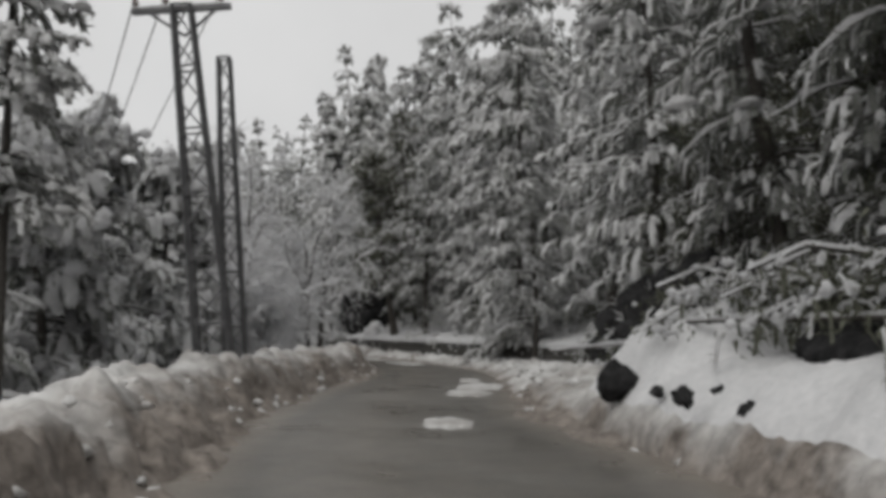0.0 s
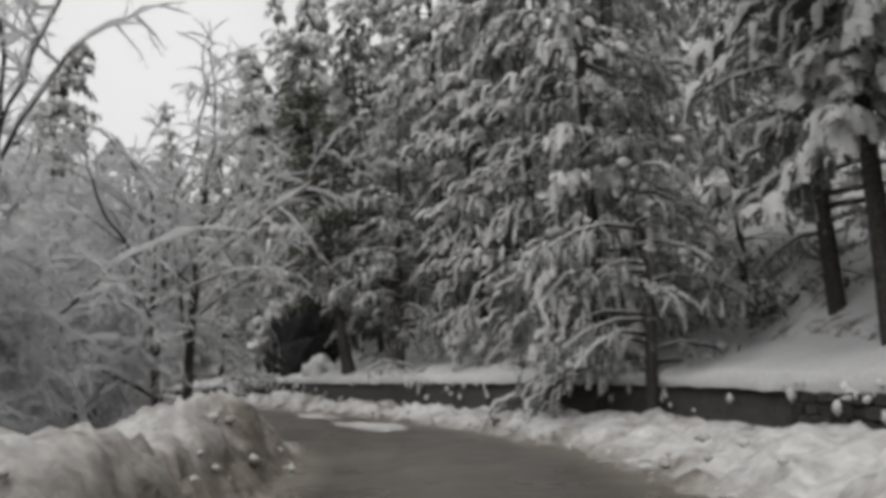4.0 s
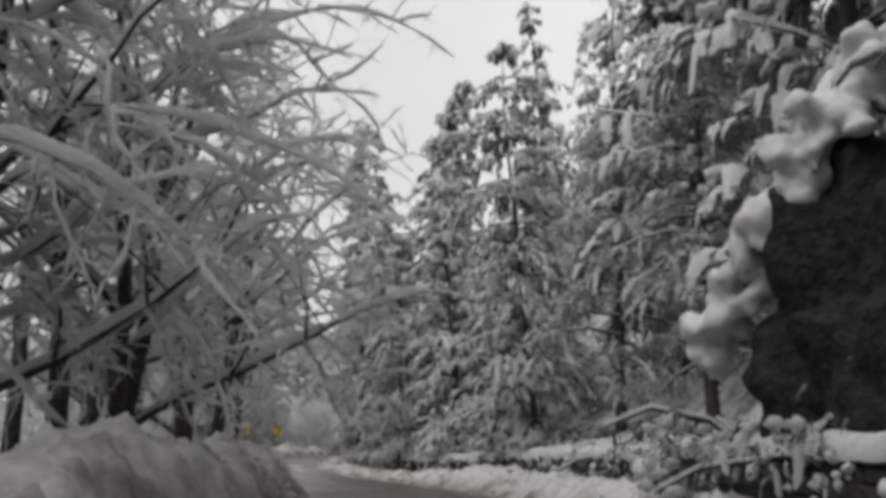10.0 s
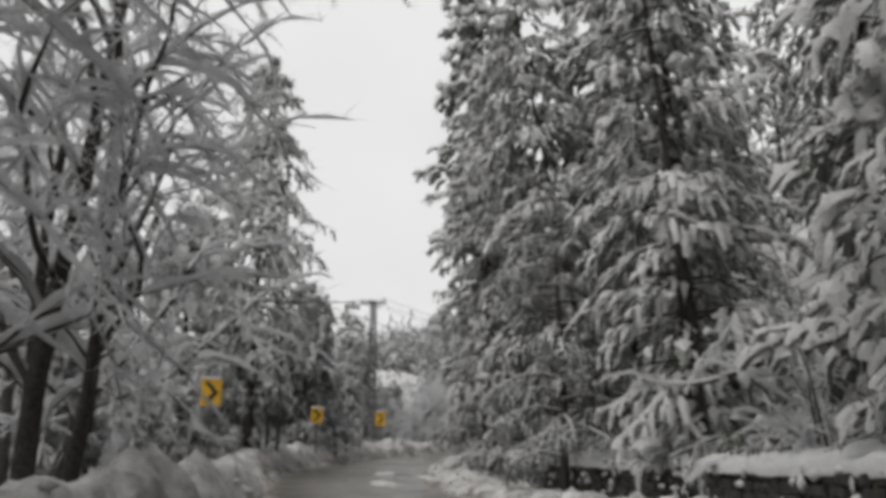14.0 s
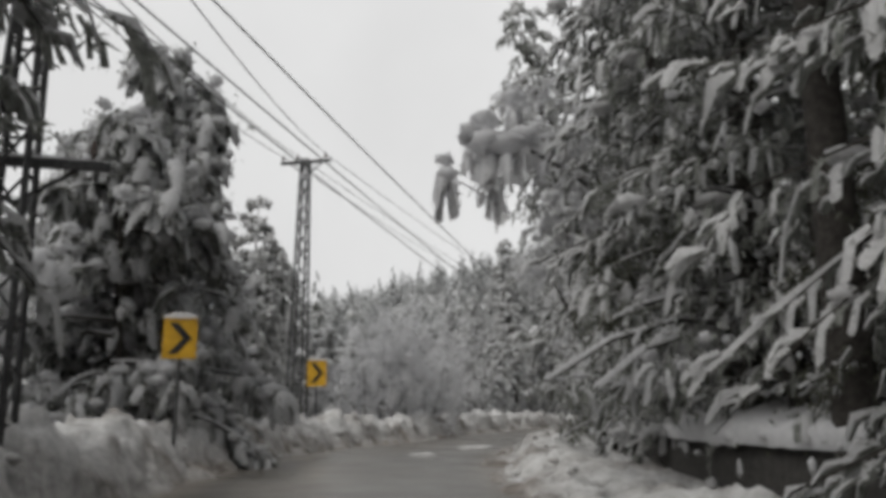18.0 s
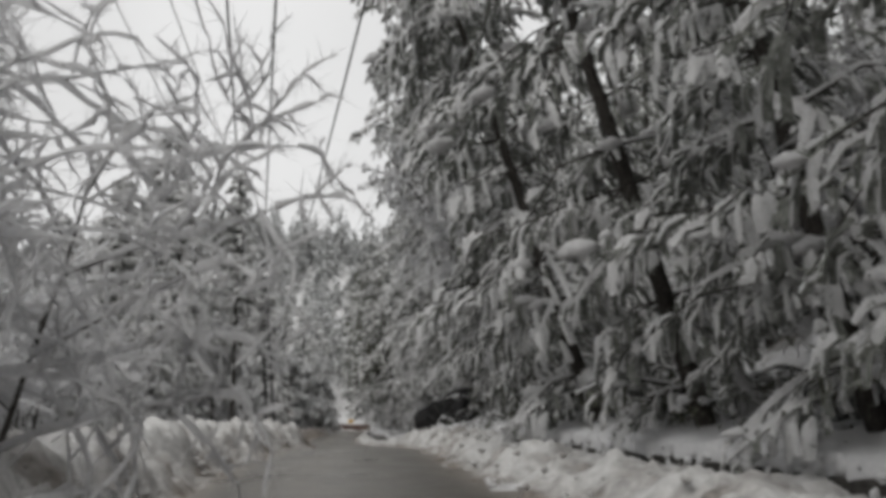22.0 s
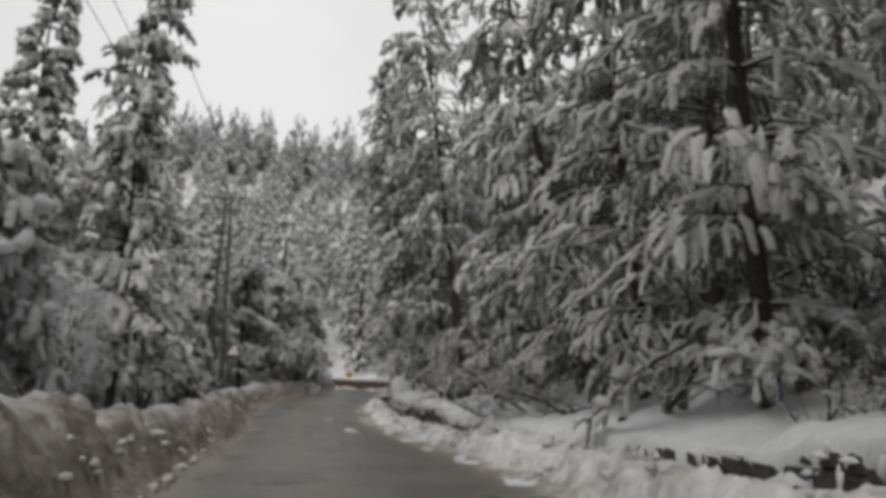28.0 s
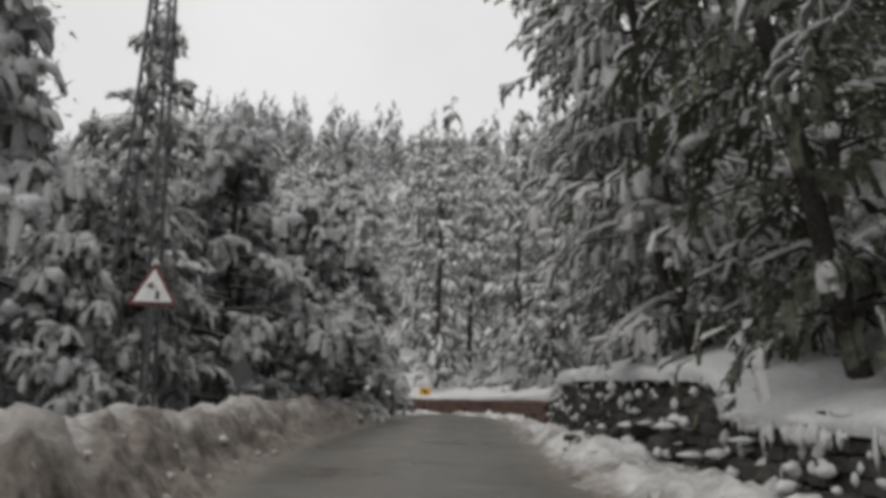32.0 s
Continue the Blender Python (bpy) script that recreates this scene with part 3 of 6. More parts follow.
def lumpy_meshes(name, height, spread, seed, limbs, leaves=55, bush=False, pillow=1.35, load=1.0, crowd=(2, 3, 3, 4), low=0.18, foliage=None, pads=False):
    """A broad evergreen whose leaf clumps each carry a pillow of snow and hang down."""
    rnd = random.Random(seed)
    wood, green, snow = Soup(), Soup(), Soup()
    top = Vector((rnd.uniform(-0.4, 0.4), rnd.uniform(-0.4, 0.4), height))
    axis = [Vector((0, 0, -0.5)), top * 0.3 + Vector((rnd.uniform(-0.2, 0.2), 0, 0)), top * 0.65, top]
    r0 = 0.014 * height + 0.03
    if not bush:
        wood.tube(axis, [r0, r0 * 0.8, r0 * 0.5, 0.03], 6)

    def clump(c, size, out):
        for _ in range(leaves):
            d = Vector((rnd.gauss(0, 1), rnd.gauss(0, 1), rnd.gauss(0, 0.5) - 0.5)) * size * 0.48
            o = Vector((rnd.uniform(-1, 1), rnd.uniform(-1, 1), rnd.uniform(-1.3, 0.1))).normalized()
            t = o.cross(Vector((rnd.uniform(-1, 1), rnd.uniform(-1, 1), 1))).normalized()
            l, w = size * rnd.uniform(0.14, 0.3), size * rnd.uniform(0.03, 0.055)
            b = len(green.v)
            q = c + d
            green.v += [q - t * w, q + t * w, q + o * l]
            green.f.append((b, b + 1, b + 2))
            green.m.append(0)
        for _ in range(rnd.choice(crowd) if rnd.random() < load else 0):
            c2 = c + Vector((rnd.uniform(-0.7, 0.7) * size, rnd.uniform(-0.7, 0.7) * size, rnd.uniform(-0.4, 0.2) * size))
            f = pillow * rnd.uniform(0.6, 1.3)
            snow.blob(c2, size * rnd.uniform(0.16, 0.34) * f, size * rnd.uniform(0.16, 0.34) * f, size * rnd.uniform(0.14, 0.3) * f, rnd, 0, 6 if pillow > 1 else 5, 3 if pillow > 1 else 2, 0.8)
        for _ in range((3 if bush else 10 if pads else 6) if rnd.random() < load else 1):
            a = rnd.uniform(0, 6.28)
            o = (Vector((math.cos(a), math.sin(a), 0)) + out * 0.8).normalized()
            finger(snow, green, c + Vector((rnd.uniform(-0.4, 0.4), rnd.uniform(-0.4, 0.4), rnd.uniform(-0.2, 0.1))) * size, o, size * rnd.uniform(0.4, 0.9) * (1.5 if pads else 1.0), size * (rnd.uniform(0.12, 0.24) if pads else rnd.uniform(0.035, 0.08)), rnd.uniform(0.5, 1.0), rnd, True, load)
    for k in range(limbs):
        u = (low if not bush else 0.02) + (0.98 - low if not bush else 0.5) * (k + rnd.random()) / limbs
        p = axis[0].lerp(axis[3], u) if not bush else Vector((rnd.uniform(-0.3, 0.3), rnd.uniform(-0.3, 0.3), 0))
        a = rnd.uniform(0, 6.28)
        reach = (spread * (1 - u * u) + 0.4) * rnd.uniform(0.5, 1.15)
        out = Vector((math.cos(a), math.sin(a), 0))
        up = rnd.uniform(0.1, 0.5) if not bush else height / spread * rnd.uniform(0.4, 1.4)
        spine = [p + out * reach * v + Vector((0, 0, (up * v - (up * 0.5 + 0.35) * v * v) * reach)) for v in (0, 0.35, 0.7, 1.0)]
        (wood if bush else green).tube(spine, [0.04 + 0.01 * reach, 0.035, 0.025, 0.012], 4, 0 if bush else 1, False)
        snow.ridge([q + Vector((0, 0, 0.03)) for q in spine], [0.05] * 4, [0.05] * 4, 0.3)
        for v, sz in ((0.45, 0.75), (0.75, 1.0), (1.0, 0.85)):
            k2 = min(int(v / 0.3501), 2)
            q = spine[k2].lerp(spine[k2 + 1], min(1, max(0, (v - (0, 0.35, 0.7)[k2]) / 0.35)))
            clump(q + Vector((rnd.uniform(-0.35, 0.35), rnd.uniform(-0.35, 0.35), 0)), sz * (0.55 + 0.06 * spread) * rnd.uniform(0.7, 1.3), out)
    if not bush:
        clump(top, 0.6, Vector((1, 0, 0)))
    return [("trunk" if not bush else "stem", wood.mesh(name + "_wood", [BARK])), ("crown", green.mesh(name + "_leaves", [foliage or LEAVES, BARK], False)), ("snow_load", snow.mesh(name + "_snow", [BRANCH_SNOW]))]


def plant(name, parts, x, y, turn, scale, label, category, group, z=None, tilt=0.0, sink=0.1):
    t = thing(name, label, category, group)
    for part_name, me in parts:
        o = part(part_name, me, None, t)
        if part_name in ("crown", "snow_load"):
            tagged(o, kind="stuff")
    t.matrix_basis = pose(x, y, (ground_at(x, y) if z is None else z) - sink, tilt, 0, turn) @ Matrix.Scale(scale, 4)
    return t


NEAR_CONIFERS = [conifer_meshes(f"conifer_{i}", h, sp, 10 + i, wh + 2, 7, 12, bare, True, ln, dr, bw, pad=1.2) for i, (h, sp, wh, bare, ln, dr, bw) in enumerate(
    ((13, 2.9, 19, 0.1, 0.02, 1.0, 0.3), (16, 3.1, 22, 0.16, 0.0, 1.1, 0.8), (11, 2.6, 17, 0.08, -0.03, 0.9, 0.2), (15, 2.8, 19, 0.25, 0.05, 1.05, 0.5)))]
MID_CONIFERS = [conifer_meshes(f"mid_conifer_{i}", h, sp, 30 + i, wh, 6, 9, 0.1, False, ln, 1.0, 0.4) for i, (h, sp, wh, ln) in enumerate(((15, 3.1, 14, 0.02), (18, 3.3, 16, -0.02), (12, 2.7, 13, 0.0), (21, 3.5, 18, 0.03)))]
BACK_CONIFERS = [conifer_meshes(f"back_conifer_{i}", h, sp, 40 + i, wh, 5, 5, 0.1, False, ln, 1.0, 0.4, coarse=1.5) for i, (h, sp, wh, ln) in enumerate(((15, 3.1, 14, 0.02), (18, 3.3, 16, -0.02), (13, 2.8, 13, 0.0), (21, 3.5, 18, 0.03)))]
TALL_PINES = [conifer_meshes(f"pine_{i}", h, sp, 60 + i, wh + 2, 7, 12, bare, True, ln, 0.8, 0.2, pad=1.15) for i, (h, sp, wh, bare, ln) in enumerate(((17, 2.9, 15, 0.42, 0.01), (15, 2.6, 13, 0.36, -0.02)))]
OVERHANG = [conifer_meshes(f"overhang_{i}", h, sp, 150 + i, wh, 7, 18, bare, True, 0.0, 1.0, 0.2, 0.38, ld, pad=0.72) for i, (h, sp, wh, bare, ld) in enumerate(((17, 3.3, 19, 0.09, 0.8), (15, 3.0, 17, 0.08, 0.92), (19, 3.4, 20, 0.1, 0.5)))] + [conifer_meshes("overhang_dark", 18, 3.5, 157, 19, 7, 18, 0.1, True, 0.0, 1.0, 0.2, 0.38, 0.16, LEAVES, pad=0.72)]
DARK_PINE = [conifer_meshes("dark_pine", 18, 3.4, 158, 24, 8, 16, 0.2, True, 0.01, 1.0, 0.2, 0.45, 0.45, pad=0.8)]
LUMPY = [lumpy_meshes(f"lumpy_{i}", h, sp, 70 + i, n, 60, False, 1.25, 1.0, (3, 4), 0.12, NEEDLES, True) for i, (h, sp, n) in enumerate(((9, 2.6, 40), (11, 3.0, 48), (7, 2.3, 34)))]
SNOWY = [lumpy_meshes(f"snowy_{i}", h, sp, 75 + i, n, 65, False, 0.6, 0.85, (4, 5, 6), 0.18, NEEDLES) for i, (h, sp, n) in enumerate(((9, 2.6, 34), (11, 3.0, 40)))]
SHELTERED = [lumpy_meshes(f"sheltered_{i}", h, sp, 80 + i, n, 95, False, 0.45, 0.4, (3, 4)) for i, (h, sp, n) in enumerate(((10, 3.2, 40), (13, 3.6, 46)))]
CANOPY = [lumpy_meshes("canopy", 13, 3.1, 85, 72, 120, False, 0.45, 0.42, (3, 4, 5), 0.34)]
BUSHES = [lumpy_meshes(f"bush_{i}", h, sp, 90 + i, n, 24, True, 0.75, ld) for i, (h, sp, n, ld) in enumerate(((1.6, 1.5, 11, 0.9), (2.2, 1.9, 14, 0.6), (1.1, 1.2, 8, 0.9), (1.8, 1.7, 12, 0.35)))]
BARE = [bare_meshes(f"bare_{i}", h, 110 + i, st, k, sp, 0.02, fat=1.2 * f, dark=2, fuzz=12) for i, (h, st, k, sp, f) in enumerate(((14, 3, (7, 5, 5), 0.4, 0.95), (15, 2, (9, 6, 5), 0.46, 0.95), (12, 4, (6, 5, 4), 0.36, 0.9), (16, 2, (9, 6, 5), 0.42, 0.95)))]
THICKET = [bare_meshes(f"thicket_{i}", h, 130 + i, st, (8, 6, 4), 0.5, 0.009, 1.0, 0.3, 0.95, 0.7, fuzz=12) for i, (h, st) in enumerate(((6.5, 3), (5.5, 4), (8, 3)))]
SAPLINGS = [bare_meshes(f"sapling_{i}", h, 140 + i, st, (6, 4), 0.5, 0.01, 1.0, 0.25, 1.1) for i, (h, st) in enumerate(((4.5, 4), (3.5, 5), (5.5, 3)))]
BRUSH = [bare_meshes(f"brush_{i}", h, 160 + i, st, (8, 6), 0.7, 0.009, 0.4, 0.55, 0.65, 0.8, BARK) for i, (h, st) in enumerate(((2.8, 4), (2.2, 4), (4.5, 3)))] + [bare_meshes("dead_limbs", 6, 165, 3, (8, 6), 0.6, 0.012, 0.65, 0.45, 0.55, 0.75, BARK)]

# ---- ground, road, snow banks ----
def ground_sheet():
    def axis(lo, hi, step, reach):
        core = list(np.arange(lo, hi, step))
        side, g = [], step
        v = 0.0
        while v < reach:
            g *= 1.12
            v += g
            side.append(v)
        return np.array([lo - q for q in reversed(side)] + core + [core[-1] + q for q in side])
    xs, ys = axis(-100, 25, 0.9, 1900), axis(-30, 285, 0.9, 1900)
    X, Y = np.meshgrid(xs, ys, indexing="ij")
    Z = ground_height(X, Y)
    nx, ny = len(xs), len(ys)
    idx = np.arange(nx * ny).reshape(nx, ny)
    quads = np.stack([idx[:-1, :-1], idx[1:, :-1], idx[1:, 1:], idx[:-1, 1:]], axis=-1).reshape(-1, 4)
    me = mesh_of("ground", np.stack([X.ravel(), Y.ravel(), Z], axis=1), quads.tolist(), [FOREST_FLOOR])
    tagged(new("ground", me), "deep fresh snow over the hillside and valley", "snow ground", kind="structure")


ground_sheet()


def strip(name, profile, s0, s1, step, mats, rough=0.0, seed=0, slush=None, label="", category="", kind="structure", fine=1, foot=0):
    """A lengthwise mesh: profile(s) gives (d, z) pairs across the road; fine splits each pair again; the first foot columns take the second material."""
    ss = np.arange(s0, s1, step)
    verts, faces, marks = [], [], []
    n = None
    for s in ss:
        prof = profile(s)
        if fine > 1:
            at = np.linspace(0, len(prof) - 1, (len(prof) - 1) * fine + 1)
            prof = list(zip(np.interp(at, range(len(prof)), [q[0] for q in prof]), np.interp(at, range(len(prof)), [q[1] for q in prof])))
        n = len(prof)
        for k, (d, z) in enumerate(prof):
            p = on_road(s, d, z)
            if rough and 0 < k < n - 1:
                q = noise.noise_vector(p * 0.9 + Vector((seed, 0, 0))) * rough + noise.noise_vector(p * 2.3 + Vector((seed, 9, 0))) * rough * 0.8
                if fine > 1:
                    e, _p = noise.voronoi(p * 2.6 + Vector((seed, 5, 0)))
                    f, _p = noise.voronoi(p * 6.5 + Vector((seed, 5, 2)))
                    q = q + Vector((0, 0, 1)) * rough * (1.1 * (0.35 - e[0]) + 0.5 * (0.35 - f[0])) + noise.noise_vector(p * 9 + Vector((seed, 3, 0))) * rough * 0.3
                p = p + Vector((q.x * 0.6, q.y * 0.6, q.z))
            verts.append(p)
            marks.append(slush(k / (n - 1), s) if slush else 0.0)
    for i in range(len(ss) - 1):
        for k in range(n - 1):
            a = i * n + k
            faces.append((a, a + 1, a + n + 1, a + n))
    me = mesh_of(name, verts, faces, mats, [1 if foot and i % (n - 1) < foot else 0 for i in range(len(faces))])
    if slush:
        at = me.attributes.new("slush", "FLOAT", "POINT")
        at.data.foreach_set("value", np.array(marks, np.float32))
    return tagged(new(name, me), label, category, kind=kind)


LEFT_BANK = [(-60, 0.85), (0, 0.85), (12, 0.95), (20, 1.1), (45, 1.1), (52, 0.95), (58, 0.95), (62, 1.2), (68, 1.45), (74, 1.3), (90, 1.3), (99, 1.25), (107, 0.95), (114, 0.85), (122, 1.05), (130, 1.15), (150, 1.1), (165, 1.15), (200, 1.2), (215, 1.0), (228, 1.0), (240, 1.1), (258, 0.9), (330, 0.8)]
RIGHT_BANK = [(-60, 0.5), (0, 0.5), (14, 0.5), (17, 0.72), (21, 0.75), (28, 0.5), (40, 0.42), (55, 0.45), (64, 0.7), (90, 0.7), (98, 0.6), (105, 0.35), (120, 0.3), (130, 0.42), (140, 0.55), (160, 0.6), (180, 0.8), (200, 0.8), (212, 0.65), (224, 0.45), (228, 0.36), (240, 0.4), (248, 0.5), (262, 0.15), (330, 0.15)]
LEFT_EDGE = [(-60, 1.8), (0, 1.8), (20, 2.1), (40, 1.95), (70, 2.4), (110, 2.2), (160, 2.0), (205, 2.2), (228, 1.9), (246, 2.4), (330, 2.4)]
RIGHT_EDGE = [(-60, 3.5), (0, 3.6), (11, 3.6), (15, 3.0), (25, 3.3), (50, 3.6), (75, 3.7), (120, 4.0), (145, 3.9), (178, 3.8), (188, 3.3), (198, 3.3), (206, 3.8), (215, 4.1), (238, 3.6), (262, 3.8), (330, 4.0)]


def road_profile(s):
    e, f = np.interp(s, *zip(*LEFT_EDGE)), np.interp(s, *zip(*RIGHT_EDGE))
    return [(d, 0.03 - 0.006 * abs(d)) for d in (-e - 0.8, -e, -e + 0.35, -e + 0.8, -0.9, 0, 0.9, f - 1.1, f - 0.5, f - 0.1, f + 0.9)]


strip("road", road_profile, -58, 320, 0.7, [ASPHALT], slush=lambda u, s: (1.0, 1.0, 0.55, 0.0, 0.12, 0.3, 0.1, 0.0, 0.45, 0.9, 1.0)[round(u * 10)], label="wet dark asphalt road between ploughed snow banks", category="road")


def wob(s, f, p):
    return noise.noise(Vector((s * f, p, 0.3)))


def left_profile(s):
    h = np.interp(s, *zip(*LEFT_BANK)) * (1 + 0.28 * wob(s, 0.55, 1))
    e = np.interp(s, *zip(*LEFT_EDGE)) + 0.25 * wob(s, 0.3, 2)
    return [(-e + 0.35, -0.02), (-e, 0.09), (-e - 0.22, 0.3 * h), (-e - 0.4, 0.58 * h), (-e - 0.6, 0.8 * h), (-e - 0.8, 0.94 * h), (-e - 1.05, h), (-e - 1.4, 0.96 * h), (-e - 1.8, 0.8 * h), (-e - 2.2, 0.5 * h), (-e - 2.9, -0.05)]


def right_profile(s):
    h = np.interp(s, *zip(*RIGHT_BANK)) * (1 + 0.4 * wob(s, 0.5, 4))
    e = np.interp(s, *zip(*RIGHT_EDGE)) + 0.35 * wob(s, 0.22, 5)
    w = (wall_at(s) - 0.1 - e) / 2.0
    return [(e - 0.5, -0.02), (e - 0.1, 0.07), (e + 0.15 * w, 0.3 * h), (e + 0.4 * w, 0.6 * h), (e + 0.7 * w, 0.85 * h), (e + 1.0 * w, h), (e + 1.3 * w, h), (e + 1.6 * w, 0.94 * h), (e + 1.85 * w, 0.86 * h), (wall_at(s) + 0.15, 0.7 * h)]


def shelf_profile(s):
    t = float(wall_top(s))
    c = 0.16 + 0.07 * wob(s, 0.8, 7)
    return [(wall_at(s) + 0.0 + 0.1 * wob(s, 1.3, 9), t - (0.04 if 186 < s < 200 or 226 < s < 243 else 0.16 + 0.1 * abs(wob(s, 1.7, 3)))), (wall_at(s) - 0.03, t + c * 0.4), (wall_at(s) + 0.2, t + c), (wall_at(s) + 0.7, t + 0.1 + c), (wall_at(s) + 1.3, t + 0.25 + c), (wall_at(s) + 2.0, t + 0.4 + c), (wall_at(s) + 2.6, t + 0.75 + 0.3 * c), (wall_at(s) + 3.4, t + 0.9)]


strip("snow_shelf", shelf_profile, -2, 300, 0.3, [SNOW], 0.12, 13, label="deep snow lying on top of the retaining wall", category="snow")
strip("snow_bank_left", left_profile, -30, 290, 0.14, [PLOUGHED], 0.25, 3, lambda u, s: max(0.0, 1.5 - 2.1 * u if s < 40 else 0.7 - 1.5 * u if s < 195 else 1.3 - 1.3 * u), label="high lumpy bank of ploughed dirty snow", category="snow bank", fine=2)
strip("snow_bank_right", right_profile, -30, 290, 0.14, [PLOUGHED], 0.2, 8, lambda u, s: max(0.0, 1.6 - 3.4 * u if s < 22 else 0.9 - 3.0 * u), label="low ragged bank of ploughed snow along the wall", category="snow bank", fine=2)


def slope_profile(s):
    """Snow slipped off the hillside: a steep smooth face that ends in a ragged edge."""
    far = min(1.0, max(0.0, (15.2 - s + 0.5 * wob(s, 0.9, 2)) / 1.3))
    high = min(1.0, max(0.0, (s - 10.5) / 1.4))
    return [(3.2, -0.1), (3.42, 0.02), (3.6, 0.4 * far), (3.8, 0.68 * far), (4.15, (0.98 + 0.14 * high) * far), (4.6, (1.15 + 0.45 * high) * far), (5.0, (1.2 + 0.68 * high) * far), (5.4, (1.2 + 0.86 * high) * far), (6.1, (1.2 + 0.9 * high) * far), (7.2, (1.3 + 0.9 * high) * far), (8.4, 0.6 * far)]


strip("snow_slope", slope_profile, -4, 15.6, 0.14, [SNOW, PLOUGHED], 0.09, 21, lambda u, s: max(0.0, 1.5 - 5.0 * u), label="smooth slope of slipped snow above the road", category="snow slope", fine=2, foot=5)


def drift_profile(s):
    """A steep drift on the slope beside the leaning trunk."""
    h = float(np.interp(s, [129, 133, 137, 139, 140, 141, 142.5, 150, 155], [0.0, 0.7, 1.75, 1.7, 1.45, 1.1, 0.75, 0.6, 0.0]))
    w, t = float(wall_at(s)), float(wall_top(s))
    return [(w + 0.15, t + 0.05), (w + 0.5, t + 0.12 + 0.22 * h), (w + 1.0, t + 0.15 + 0.6 * h), (w + 1.5, t + 0.15 + 0.92 * h), (w + 2.1, t + 0.2 + 1.1 * h), (w + 3.0, t + 0.6 + 1.2 * h), (w + 4.2, t + 1.3 + 1.1 * h), (w + 5.2, t + 1.2)]


strip("snow_drift", drift_profile, 129, 155, 0.2, [SNOW], 0.1, 33, label="deep smooth snow drift above the wall", category="snow drift", fine=2)


def lump(name, c, size, seed, mats, cuts=3, rough=0.35, freq=0.7, floor=None, turn=0.0, detail=0.5, crag=0.0, hollow=None):
    """A noisy boulder or heap as one mesh."""
    bm = bmesh.new()
    bmesh.ops.create_icosphere(bm, subdivisions=cuts, radius=1.0)
    rot = Matrix.Rotation(turn, 3, "Z")
    off = Vector((seed * 7.3, seed * 3.1, 0))
    big = max(size)
    for v in bm.verts:
        q = rot @ Vector((v.co.x * size[0], v.co.y * size[1], v.co.z * size[2]))
        n = noise.noise(q * freq + off) + detail * noise.noise(q * freq * 2.7 + off) + detail * 0.5 * noise.noise(q * freq * 6 + off)
        if crag:
            d, _p = noise.voronoi(q * freq * 1.6 + off)
            e, _p = noise.voronoi(q * freq * 4.0 + off)
            n += crag * ((d[1] - d[0]) * 1.6 - 0.6) + crag * 0.5 * ((e[1] - e[0]) - 0.4)
        v.co = q * (1 + rough * n)
        if hollow:
            v.co *= 1 - 1.3 * max(0.0, min(q.normalized().dot(hollow) - 0.5, 0.45))
    for f in bm.faces:
        f.smooth = True
    me = bpy.data.meshes.new(name)
    bm.to_mesh(me)
    bm.free()
    for m in mats:
        me.materials.append(m)
    return me


# slush left lying on the tarmac
def slush_patch(s, d, length, width, seed):
    rnd = random.Random(seed)
    n = 26
    verts, faces = [on_road(s, d, 0.055)], []
    for k in range(n):
        a = 6.2832 * k / n
        r = rnd.uniform(0.7, 1.15)
        for f, z in ((0.8, 0.05), (1.0, 0.015)):
            verts.append(on_road(s + math.cos(a) * length * r * f, d + math.sin(a) * width * r * f, z))
    for k in range(n):
        a, b = 1 + 2 * k, 1 + 2 * ((k + 1) % n)
        faces += [(0, a, b), (a, a + 1, b + 1, b)]
    tagged(new("slush_patch", mesh_of("slush_patch", verts, faces, [PLOUGHED])), "flat patch of wet slush on the asphalt", "slush", "slush patches on the road")


for i, (s, d, l, w) in enumerate(((13.6, 1.3, 1.0, 0.45), (21, 1.9, 1.6, 0.6), (24.5, 2.2, 2.2, 0.8), (29, 2.0, 1.5, 0.4), (48, 1.9, 3.0, 0.8), (55, 2.3, 2.4, 0.5), (114, 2.0, 1.8, 0.5), (121, 2.2, 2.2, 0.5), (137, 1.4, 1.3, 0.4), (143, 2.2, 2.4, 0.5), (228, 2.3, 1.2, 0.25), (236, 1.8, 0.9, 0.2))):
    slush_patch(s, d, l, w, i)

# ---- woods ----
CONIFER_LABEL = "tall cedar with drooping branches loaded with snow"
EVERGREEN_LABEL = "broad evergreen with pillows of snow on its leaves"
BARE_LABEL = "bare tree with snow lying on every branch"
HILL, VALLEY = "trees on the hillside", "trees on the valley side"


def conifer(x, y, which, scale, turn=0.0, tilt=0.0, group=HILL, label=CONIFER_LABEL):
    return plant("conifer", which, x, y, turn, scale, label, "conifer tree", group, tilt=tilt)


KEY = []


def key(x, y, room=2.6):
    KEY.append((x, y, room))


